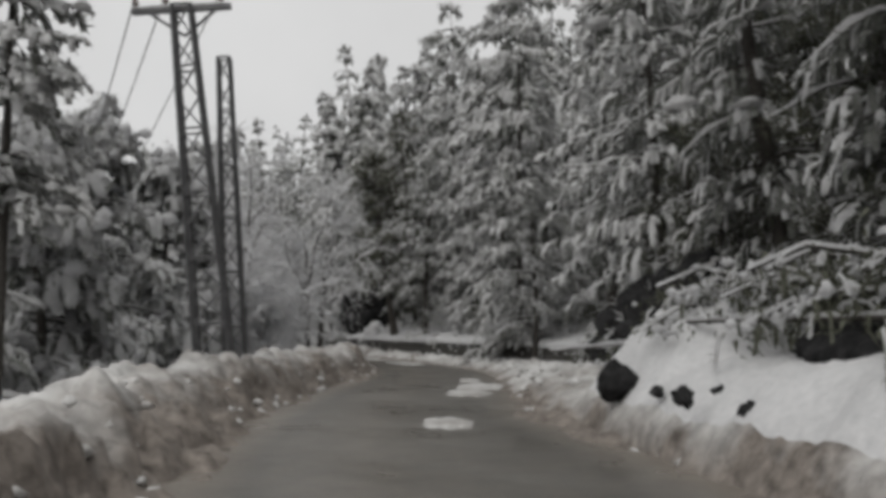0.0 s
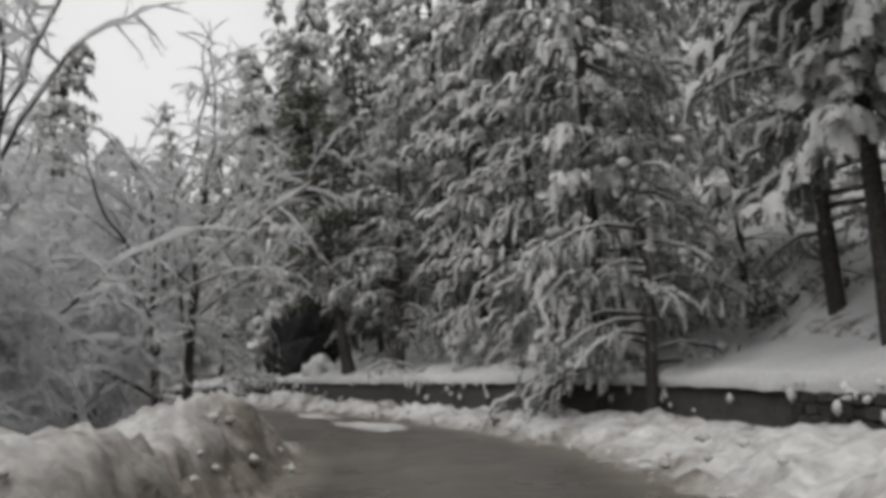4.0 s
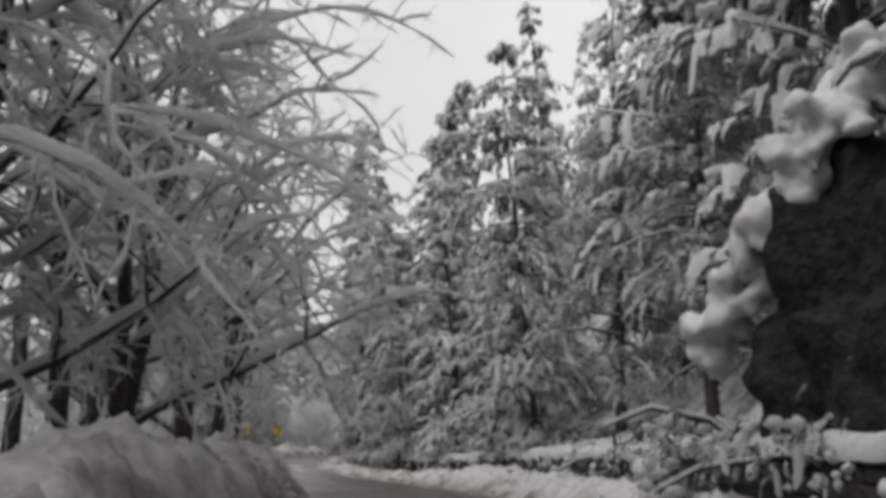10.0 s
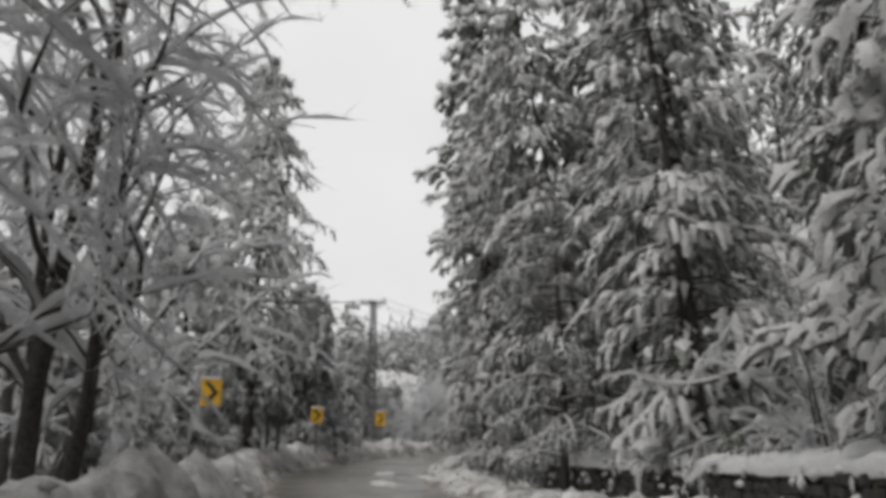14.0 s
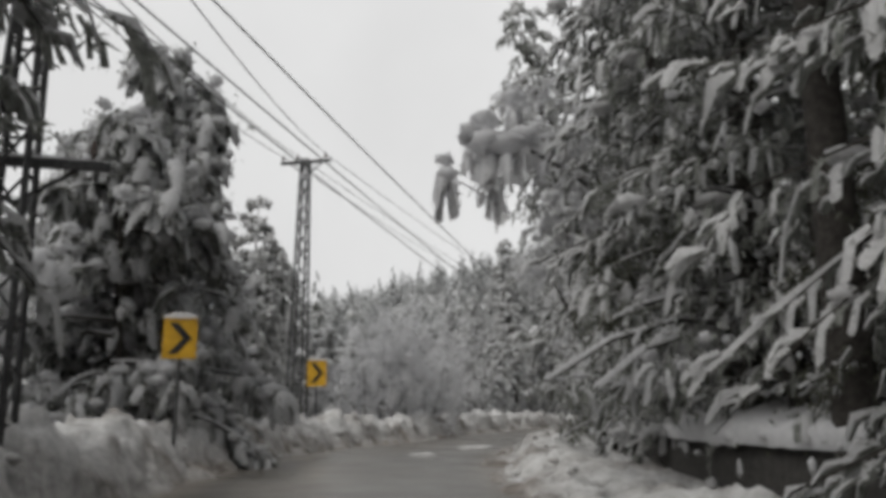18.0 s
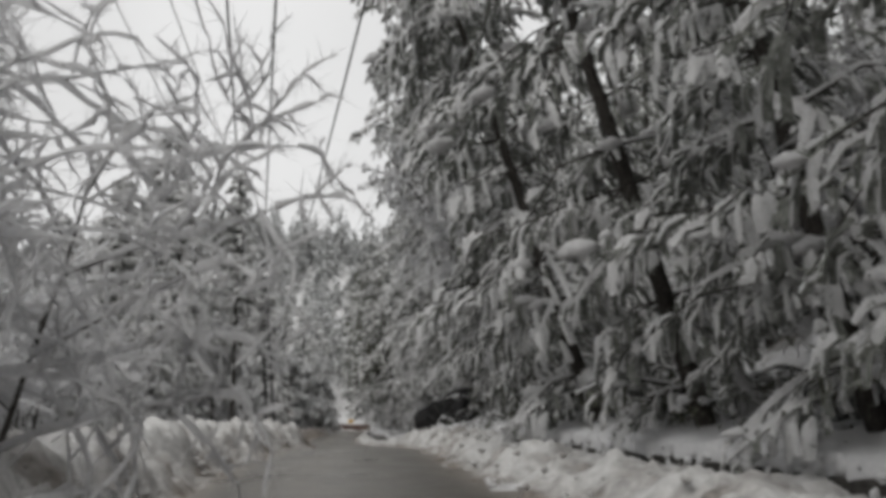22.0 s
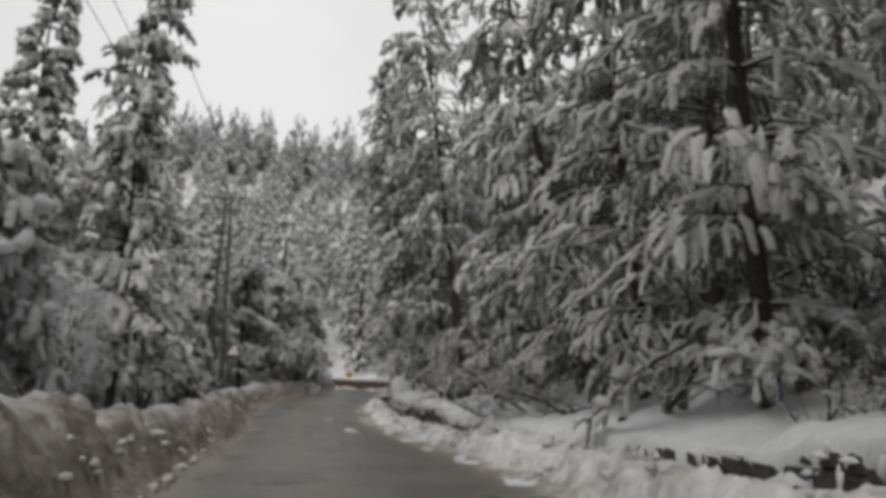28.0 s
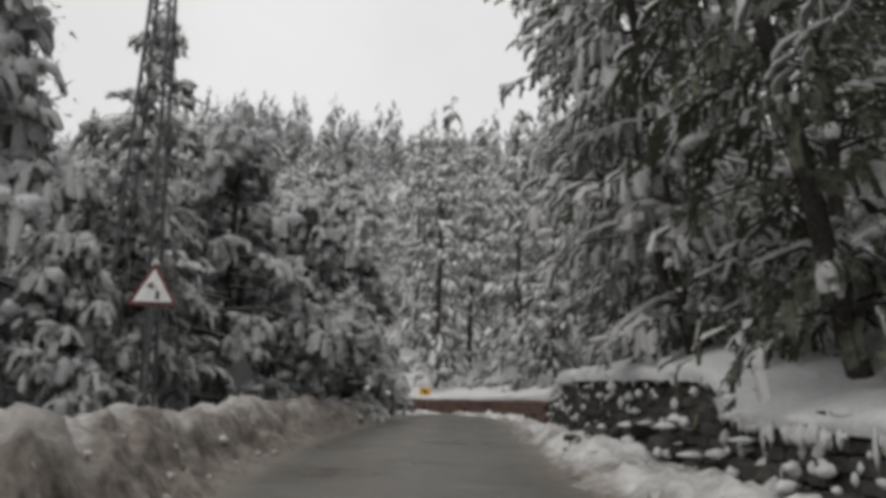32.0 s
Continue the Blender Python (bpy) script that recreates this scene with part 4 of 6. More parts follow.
# trees that stand out along the way
for x, y, which, scale, turn, tilt, side in (
        (7.4, 26.8, OVERHANG[1], 1.15, 200, 4, HILL), (7.6, 36.5, NEAR_CONIFERS[3], 1.3, 250, 0, HILL),
        (4.2, 44, OVERHANG[0], 1.25, 10, 0, HILL), (3.9, 52, OVERHANG[1], 1.45, 70, 0, HILL), (0.8, 60, OVERHANG[0], 1.4, 140, 0, HILL), (-2.5, 66.5, OVERHANG[1], 1.4, 20, 0, HILL), (-6.9, 74.5, NEAR_CONIFERS[1], 1.6, 60, 0, HILL), (-11.2, 82, NEAR_CONIFERS[1], 1.5, 160, 0, HILL), (-10.2, 90, MID_CONIFERS[3], 1.35, 160, 0, HILL),
        (-21, 92, NEAR_CONIFERS[0], 1.15, 30, 0, HILL), (-31.5, 105, NEAR_CONIFERS[1], 1.55, 0, 0, HILL), (-40.9, 110.0, TALL_PINES[0], 1.62, 180, 0, HILL),
        (-27.5, 98.5, MID_CONIFERS[1], 1.15, 30, 0, HILL), (-47.7, 101.9, DARK_PINE[0], 1.05, 0, 0, VALLEY), (-72.7, 136, TALL_PINES[1], 1.15, 50, 0, VALLEY), (-71.2, 181.1, TALL_PINES[0], 1.1, 120, 0, VALLEY), (-74.1, 175.0, TALL_PINES[0], 1.25, 20, 0, VALLEY), (-74.5, 179.1, TALL_PINES[1], 1.3, 220, 0, VALLEY),
        (-71.5, 171, TALL_PINES[1], 1.0, 10, 0, VALLEY), (-69.6, 158, NEAR_CONIFERS[0], 0.85, 0, 0, VALLEY), (-74.5, 172, NEAR_CONIFERS[3], 1.0, 200, 0, VALLEY), (-75, 190, TALL_PINES[1], 1.0, 80, 0, VALLEY),
        (-78, 204, TALL_PINES[0], 1.0, 10, 0, VALLEY), (-80.5, 233, NEAR_CONIFERS[0], 1.0, 60, 0, VALLEY), (-15.6, 56.4, NEAR_CONIFERS[1], 1.05, 10, 0, VALLEY),  (-75.4, 206.3, NEAR_CONIFERS[1], 1.1, 30, 0, VALLEY), (-82, 240, NEAR_CONIFERS[2], 1.15, 30, 0, VALLEY), (-84, 226, NEAR_CONIFERS[2], 1.1, 70, 0, VALLEY),
        (-7.4, 13.5, TALL_PINES[1], 0.75, 0, 0, VALLEY), (-10.5, 15.5, NEAR_CONIFERS[2], 0.9, 120, 0, VALLEY)):
    conifer(x, y, which, scale, turn, tilt, side)
    key(x, y)
for s, d, which, scale, side in ((66, -10.5, NEAR_CONIFERS[0], 1.0, VALLEY), (53, -12.0, NEAR_CONIFERS[0], 1.1, VALLEY), (48, -11.0, NEAR_CONIFERS[1], 0.9, VALLEY)):
    p = on_road(s, d)
    conifer(p.x, p.y, which, scale, s * 31, 0, side)
    key(p.x, p.y)


def overhang(s, d, k, scale, lean, swing=0.0):
    """A full-crowned tree on the slope that leans out over the road."""
    p, q = on_road(s, d), on_road(s, d + 1)
    conifer(p.x, p.y, OVERHANG[k], scale, math.degrees(math.atan2(-(q.x - p.x), q.y - p.y)) + swing, lean, HILL, "full-crowned snowy cedar leaning out over the road")
    key(p.x, p.y)


p, q = on_road(59.6, 5.6), on_road(59.6, 6.6)
rooted = plant("evergreen_tree", CANOPY[0], p.x, p.y, math.degrees(math.atan2(-(q.x - p.x), q.y - p.y)), 1.12, "dark thick-rooted evergreen leaning over the road beside the rock", "tree", HILL, z=p.z + 1.3, tilt=9)
flare = Soup()
flare.tube([Vector((0, 0, -0.7)), Vector((0.02, 0, -0.1)), Vector((0.04, 0, 0.25)), Vector((0.02, 0.02, 0.7)), Vector((0.0, 0, 1.6)), Vector((0.0, 0, 2.8))], [0.45, 0.42, 0.36, 0.29, 0.23, 0.17], 9)
for a in (0.4, 2.2, 3.5, 5.1):
    flare.tube([Vector((math.cos(a) * r, math.sin(a) * r, z)) for r, z in ((0.1, 0.7), (0.24, 0.25), (0.36, -0.1), (0.44, -0.6))], [0.14, 0.15, 0.13, 0.1], 6)
part("root_flare", flare.mesh("root_flare", [BARK]), None, rooted, "dark flared roots")
key(p.x, p.y)
overhang(61.5, 8.2, 3, 0.95, 5)
overhang(51, 7.8, 1, 0.95, 4)
# the first three stand out of view, added to shade the snow slope
for s, d, k in ((-5, 8.6, 2), (1, 9.0, 0), (6.5, 8.8, 2), (12, 9.2, 2), (17.5, 8.8, 2)):
    overhang(s, d, k, 1.05, 7)
lean_rnd = random.Random(5)
for i, s in enumerate((90, 101, 107, 113, 118.5, 124, 129, 134, 139.5, 151, 155.5, 160, 166, 171, 176, 181, 186, 191, 196.5, 202, 208, 214, 219, 224.5, 230, 236, 241.5, 247, 252, 257)):
    overhang(s, lean_rnd.uniform(6.2, 7.4) + (0.6 if s < 125 else 2.6 if 132 < s < 142 else 1.8 if 212 < s < 228 else 1.1 if 158 < s < 205 else 0.3), (3, 2, 3, 0)[i % 4] if s > 231 else (0, 2)[i % 2] if 112 < s < 162 else (0, 1, 0, 1, 2)[i % 5], lean_rnd.uniform(0.9, 1.1) * (1.12 if 158 < s < 200 else 1.0), lean_rnd.uniform(15, 19) if 158 < s < 200 else lean_rnd.uniform(2, 5) if 112 < s < 142 else lean_rnd.uniform(5, 9) if s < 125 else lean_rnd.uniform(8, 14), lean_rnd.uniform(-35, 35))
for x, y, which, scale, side in ((-55.3, 111.8, LUMPY[2], 1.15, VALLEY), (-58.6, 113.4, LUMPY[1], 0.85, VALLEY), (-56.6, 114.2, LUMPY[1], 1.0, VALLEY), (-59.2, 117.5, LUMPY[0], 1.0, VALLEY), (-31.5, 99.2, SNOWY[0], 1.0, HILL), (-42.6, 113.6, SNOWY[1], 1.15, HILL), (-79.5, 238.5, LUMPY[1], 1.05, VALLEY), (-78.5, 245, LUMPY[0], 1.1, VALLEY), (-9.5, 19, LUMPY[2], 1.1, VALLEY), (-10.8, 25, LUMPY[1], 0.95, VALLEY), (-10.6, 30.5, LUMPY[0], 1.1, VALLEY), (-81.5, 222, LUMPY[2], 1.0, VALLEY), (8.2, 31.5, SNOWY[1], 1.25, HILL), (4.6, 41.5, SNOWY[0], 1.1, HILL), (-1.2, 57.5, SNOWY[1], 1.2, HILL), (1.5, 63, SNOWY[0], 1.2, HILL), (-82.5, 214, LUMPY[1], 1.2, VALLEY), (-79.8, 209.5, LUMPY[0], 1.2, VALLEY), (-83.5, 230, LUMPY[1], 1.3, VALLEY), (-77.5, 250.5, LUMPY[1], 1.1, VALLEY), (-81, 251, LUMPY[0], 1.3, VALLEY)):
    plant("evergreen_tree", which, x, y, x * 37, scale, EVERGREEN_LABEL, "tree", side)
    key(x, y)
for x, y, k, scale in ((-61.6, 135.8, 2, 1.0), (-63.2, 134.4, 0, 1.0), (-66, 139.5, 2, 1.0), (-68, 150, 0, 1.1)):
    plant("thicket_tree", THICKET[k], x, y, x * 17, scale, "low bare tree furred white with snow", "tree", VALLEY)
    key(x, y, 1.8)
rnd0 = random.Random(77)
plant("bare_tree", BARE[0], -6.8, 42.8, 200, 0.85, BARE_LABEL, "tree", VALLEY)
key(-6.8, 42.8, 2.0)
for s, d in ((44, -7.4), (46.5, -6.6), (49, -7.2), (51.5, -6.3), (54, -7.6), (57.2, -6.8), (40, -7.8), (59, -8.6)):
    p = on_road(s, d)
    plant("thicket_tree", THICKET[rnd0.randrange(3)], p.x, p.y, rnd0.uniform(0, 360), rnd0.uniform(0.85, 1.15), "low bare tree furred white with snow", "tree", VALLEY)
    key(p.x, p.y, 1.4)
for s, d in ((60.5, -7.4), (65, -8.6), (70.7, -5.1), (75, -7.4), (81, -5.0), (90, -5.0), (94.8, -4.9), (57, -9.6), (42, -9.0), (103, -7.6), (67, -6.4)):
    p = on_road(s, d)
    plant("bare_tree", BARE[rnd0.randrange(4)], p.x, p.y, rnd0.uniform(0, 360), rnd0.uniform(0.85, 1.1), BARE_LABEL, "tree", VALLEY)
    key(p.x, p.y, 1.8)
for x, y, k, scale in ((-79.4, 219.2, 2, 0.75), (-75.5, 202, 2, 0.65), (-80, 258, 1, 0.8), (-82, 256, 3, 0.7), (-84, 262, 1, 0.75)):
    plant("bare_tree", BARE[k], x, y, x * 11, scale, BARE_LABEL, "tree", VALLEY)
    key(x, y, 1.8)
for x, y, k, scale in ((-50.2, 141, 2, 0.75), (-64.0, 238, 1, 0.75)):
    plant("bare_tree", BARE[k], x, y, x * 11, scale, BARE_LABEL, "tree", HILL)
    key(x, y, 1.8)


for x, y, k, scale in ((-39.5, 110.5, 0, 0.7), (-43, 114.5, 1, 0.7), (-45.8, 119, 0, 0.7), (-60.8, 224, 1, 1.0), (-62, 231, 0, 1.1), (-58.5, 218, 0, 1.0), (-63.5, 240, 1, 1.0), (-55.2, 168, 0, 0.8), (-53, 173, 1, 0.9), (-33.4, 105, 0, 0.9), (8.5, 21, 0, 0.8), (9, 14, 1, 0.9), (8.2, 17.3, 0, 0.6), (6.9, 19.8, 1, 0.45), (7.6, 13.4, 0, 0.5), (8.4, 10.5, 0, 0.6), (7.9, 25.5, 0, 0.7), (-60, 212, 1, 0.9), (-58.2, 203, 0, 0.9), (-57.6, 196, 1, 0.85), (-59.5, 207, 0, 0.85)):
    plant("evergreen_tree", SHELTERED[k], x, y, x * 53, scale, "dark sheltered evergreen holding only scraps of snow", "tree", HILL)
    key(x, y, 2.4)


def scatter(seed, s0, s1, d0, d1, spacing, pick):
    rnd = random.Random(seed)
    cells = {}

    def near(x, y, room):
        i, j = int(x // 8), int(y // 8)
        return any((x - q[0]) ** 2 + (y - q[1]) ** 2 < max(room, q[2]) ** 2 for a in (-1, 0, 1) for b in (-1, 0, 1) for q in cells.get((i + a, j + b), ()))
    for q in KEY:
        cells.setdefault((int(q[0] // 8), int(q[1] // 8)), []).append(q)
    tries = int((s1 - s0) * abs(d1 - d0) / spacing ** 2 * 6)
    spots = []
    for _ in range(tries):
        s, d = rnd.uniform(s0, s1), rnd.uniform(d0, d1)
        p = on_road(s, d)
        if near(p.x, p.y, spacing):
            continue
        cells.setdefault((int(p.x // 8), int(p.y // 8)), []).append((p.x, p.y, spacing))
        spots.append((p.x, p.y, s, d))
    ss, dd, _ = to_road([q[0] for q in spots], [q[1] for q in spots])
    for q, real in zip(spots, dd):
        if abs(real) > min(abs(d0), abs(d1)) - 0.2 and real * d0 > 0:
            pick(rnd, *q)
            KEY.append((q[0], q[1], 1.5))


def hill_tree(rnd, x, y, s, d):
    r = rnd.random()
    if d < 10.8:
        if r < 0.6:
            conifer(x, y, rnd.choice(NEAR_CONIFERS), rnd.uniform(0.8, 1.2), rnd.uniform(0, 360), rnd.uniform(-3, 3))
        else:
            plant("evergreen_tree", rnd.choice(SNOWY), x, y, rnd.uniform(0, 360), rnd.uniform(0.8, 1.2), EVERGREEN_LABEL, "tree", HILL)
    else:
        conifer(x, y, rnd.choice(MID_CONIFERS if d < 17 else BACK_CONIFERS), rnd.uniform(0.85, 1.2), rnd.uniform(0, 360), 0)


scatter(1, 14, 272, 7.8, 13.5, 3.5, hill_tree)
scatter(2, 14, 320, 13.5, 27, 5.2, hill_tree)
scatter(7, 272, 318, 6.6, 13.5, 3.8, lambda rnd, x, y, s, d: hill_tree(rnd, x, y, s, 20))


def bush(rnd, x, y, s, d):
    if 129 < s < 166 and d < (9.5 if s < 150 else 8.4) or 208 < s < 232 and d < 8:
        return
    if s < 22 and d < 9 or 28 < s < 41 and d < 8.6 or 54 < s < 65 and d < 7.2 or 184 < s < 201 and d < 7.2:
        return
    r = rnd.random()
    if r < 0.25:
        plant("brush", rnd.choice(BRUSH[:2]), x, y, rnd.uniform(0, 360), rnd.uniform(0.8, 1.4), "tangled dark brushwood flecked with snow", "brushwood", "brushwood under the trees", tilt=rnd.uniform(-25, 25))
    elif r < 0.82:
        plant("bush", rnd.choice(BUSHES), x, y, rnd.uniform(0, 360), rnd.uniform(0.6, 1.25), "low bush bowed down under snow", "bush", "bushes at the roadside")
    else:
        plant("sapling", rnd.choice(SAPLINGS), x, y, rnd.uniform(0, 360), rnd.uniform(0.6, 1.0), "thin bare sapling furred with snow", "sapling", "saplings at the roadside", tilt=rnd.uniform(-12, 12))


scatter(4, 9, 285, 6.9, 12.5, 1.9, bush)


for x, y, k, scale in ((4.9, 12.6, 0, 0.9), (5.3, 11.0, 1, 0.9), (5.9, 9.6, 3, 1.1), (6.2, 13.6, 1, 1.0), (5.6, 14.3, 0, 0.9), (6.4, 11.9, 3, 1.2), (6.2, 7.6, 3, 1.2)):
    plant("bush", BUSHES[k], x, y, x * 90, scale, "low bush bowed down over the snow slope", "bush", "bushes at the roadside", z=1.75)
hedge_rnd = random.Random(9)
for i in range(159):
    s = 8 + 1.6 * i + hedge_rnd.uniform(-0.5, 0.5)
    back = 0.9 if s < 84 else 1.5 if s < 126 else 0.6 if s < 132 else 2.0 if s < 205 else 2.9
    p = on_road(s, wall_at(s) + back + hedge_rnd.uniform(0, 0.9))
    if s > 16 and not 28 < s < 41 and not 54 < s < 65 and not 129 < s < 151 and not 185 < s < 200 and not 208 < s < 232 and all((p.x - q[0]) ** 2 + (p.y - q[1]) ** 2 > 0.8 for q in KEY):
        plant("bush", BUSHES[3 if s < 30 else hedge_rnd.choice((1, 3, 3, 0))], p.x, p.y, hedge_rnd.uniform(0, 360), hedge_rnd.uniform(0.7, 1.3), "dark bush half buried in snow above the wall", "bush", "bushes at the roadside")
        KEY.append((p.x, p.y, 0.8))
for s, d, turn, scale in ((212, 7.6, 20, 1.0), (215, 7.2, 200, 0.9), (217.5, 7.8, 90, 1.1), (220, 7.3, 300, 1.0), (222.5, 7.9, 150, 1.0), (214, 8.6, 130, 1.2), (219, 8.8, 10, 1.2), (173, 7.6, 40, 0.8), (178, 7.4, 240, 0.8), (131, 8.2, 100, 0.8), (166, 8.2, 70, 0.8)):
    p = on_road(s, d)
    plant("brush", BRUSH[3 if s > 200 else 2], p.x, p.y, turn, scale, "dead limbs reaching out from the slope, edged with snow", "brushwood", "brushwood under the trees", tilt=52)


def valley_tree(rnd, x, y, s, d):
    r = rnd.random()
    if d > -13:
        if s < 42:
            plant("thicket_tree", rnd.choice(THICKET), x, y, rnd.uniform(0, 360), rnd.uniform(0.9, 1.25), "low bare tree furred white with snow", "tree", VALLEY)
        elif s < 106:
            if r < 0.15:
                plant("bare_tree", rnd.choice(BARE), x, y, rnd.uniform(0, 360), rnd.uniform(0.75, 1.0), BARE_LABEL, "tree", VALLEY)
            elif r < (0.8 if s < 60 else 0.5):
                plant("thicket_tree", rnd.choice(THICKET), x, y, rnd.uniform(0, 360), rnd.uniform(0.8, 1.1), "low bare tree furred white with snow", "tree", VALLEY)
        elif r < 0.2:
            plant("sapling", rnd.choice(SAPLINGS), x, y, rnd.uniform(0, 360), rnd.uniform(0.8, 1.2), "thin bare sapling furred with snow", "sapling", "saplings on the valley side")
        elif r < (0.62 if s < 195 else 0.4):
            conifer(x, y, rnd.choice(NEAR_CONIFERS), rnd.uniform(0.55, 0.85), rnd.uniform(0, 360), 0, VALLEY)
        else:
            plant("evergreen_tree", rnd.choice(LUMPY), x, y, rnd.uniform(0, 360), rnd.uniform(0.7, 1.15), EVERGREEN_LABEL, "tree", VALLEY)
    elif 66 < s < 112:
        if r < 0.15:
            conifer(x, y, rnd.choice(MID_CONIFERS), rnd.uniform(0.45, 0.65), rnd.uniform(0, 360), 0, VALLEY)
    else:
        conifer(x, y, rnd.choice(MID_CONIFERS if d > -16.5 else BACK_CONIFERS), rnd.uniform(0.75, 1.1), rnd.uniform(0, 360), 0, VALLEY)


scatter(5, 21, 285, -13, -7.2, 3.4, valley_tree)
scatter(6, 14, 300, -26, -13, 4.8, valley_tree)


# the woods farther off: one tree kind in many copies, joined
def far_woods(name, places, kinds, label):
    data = []
    for k in kinds:
        for pname, me in k:
            v = np.empty(len(me.vertices) * 3, np.float32)
            me.vertices.foreach_get("co", v)
            data.append((v.reshape(-1, 3), [tuple(p.vertices) for p in me.polygons], {"trunk": 0, "crown": 1, "snow_load": 2}[pname]))
    per = len(kinds[0])
    V, F, W, base = [], [], [], 0
    for x, y, z, turn, scale, kind in places:
        c, s = math.cos(turn), math.sin(turn)
        for v, f, mi in data[kind * per:(kind + 1) * per]:
            V.append(np.stack([(v[:, 0] * c - v[:, 1] * s) * scale + x, (v[:, 0] * s + v[:, 1] * c) * scale + y, v[:, 2] * scale + z], axis=1))
            F += [tuple(i + base for i in q) for q in f]
            W += [mi] * len(f)
            base += len(v)
    me = mesh_of(name, np.concatenate(V).tolist(), F, [BARK, HAZY_FROST, BRANCH_SNOW], W, False)
    tagged(new(name, me), label, "woods", kind="stuff")


def far_conifer(height, spread, seed, whorls, per):
    """A light tree for the distance: ragged kite-shaped sprays round an axis."""
    rnd = random.Random(seed)
    green, snow = Soup(), Soup()
    for w in range(whorls * per):
        u = 0.06 + 0.92 * (w + rnd.random()) / (whorls * per)
        reach = spread * (1 - u) ** 0.75 * rnd.uniform(0.55, 1.2) + 0.4
        a = rnd.uniform(0, 6.28)
        o = Vector((math.cos(a), math.sin(a), 0))
        sd = Vector((-o.y, o.x, 0)) * reach * rnd.uniform(0.18, 0.4)
        p = Vector((0, 0, height * u))
        m, e = p + o * reach * 0.55 + Vector((0, 0, -0.2 * reach)), p + o * reach + Vector((0, 0, -rnd.uniform(0.5, 1.0) * reach))
        b = len(green.v)
        green.v += [p + DOWN * 0.5, m - sd * 1.2 + DOWN * 0.7, e + DOWN * 0.8, m + sd * 1.2 + DOWN * 0.7]
        green.f += [(b, b + 1, b + 2, b + 3)]
        green.m += [0]
        b = len(snow.v)
        snow.v += [p, m - sd * 0.8 + DOWN * 0.2, e, m + sd * 0.8 + DOWN * 0.1]
        snow.f += [(b, b + 1, b + 2, b + 3)]
        snow.m += [0]
    return [("crown", green.mesh("far_crown", [HAZY_FROST], False)), ("snow_load", snow.mesh("far_snow", [BRANCH_SNOW], False))]


DISTANT = [far_conifer(14, 3.0, 1, 6, 5), far_conifer(17, 3.2, 2, 7, 5), far_conifer(11, 2.8, 3, 5, 5)]


def wood_places(seed, count, box4, test):
    rnd = np.random.RandomState(seed)
    x, y = rnd.uniform(box4[0], box4[1], count), rnd.uniform(box4[2], box4[3], count)
    s, d, _ = to_road(x, y)
    keep = test(x, y, s, d)
    x, y = x[keep], y[keep]
    z = ground_height(x, y)
    return [(float(a), float(b), float(c) - 0.3, float(rnd.uniform(0, 6.28)), float(rnd.uniform(0.75, 1.25)), int(rnd.randint(0, 3))) for a, b, c in zip(x, y, z)]


far_woods("hillside_woods", wood_places(11, 2600, (-110, 100, -10, 290), lambda x, y, s, d: (d > 27) & (d < 80)), DISTANT, "snow-loaded conifers crowding up the slope")
far_woods("valley_woods", wood_places(12, 4000, (-260, 0, 10, 330), lambda x, y, s, d: (d < -26) & (d > -130)), DISTANT, "snow-dusted conifers on the falling valley side")
far_woods("ridge_woods", wood_places(13, 5200, (-480, 110, 262, 520), lambda x, y, s, d: (np.abs(d) > 26) & (np.hypot(x + 60, y - 60) < 500)), DISTANT, "grey snowy forest covering the ridge across the valley")

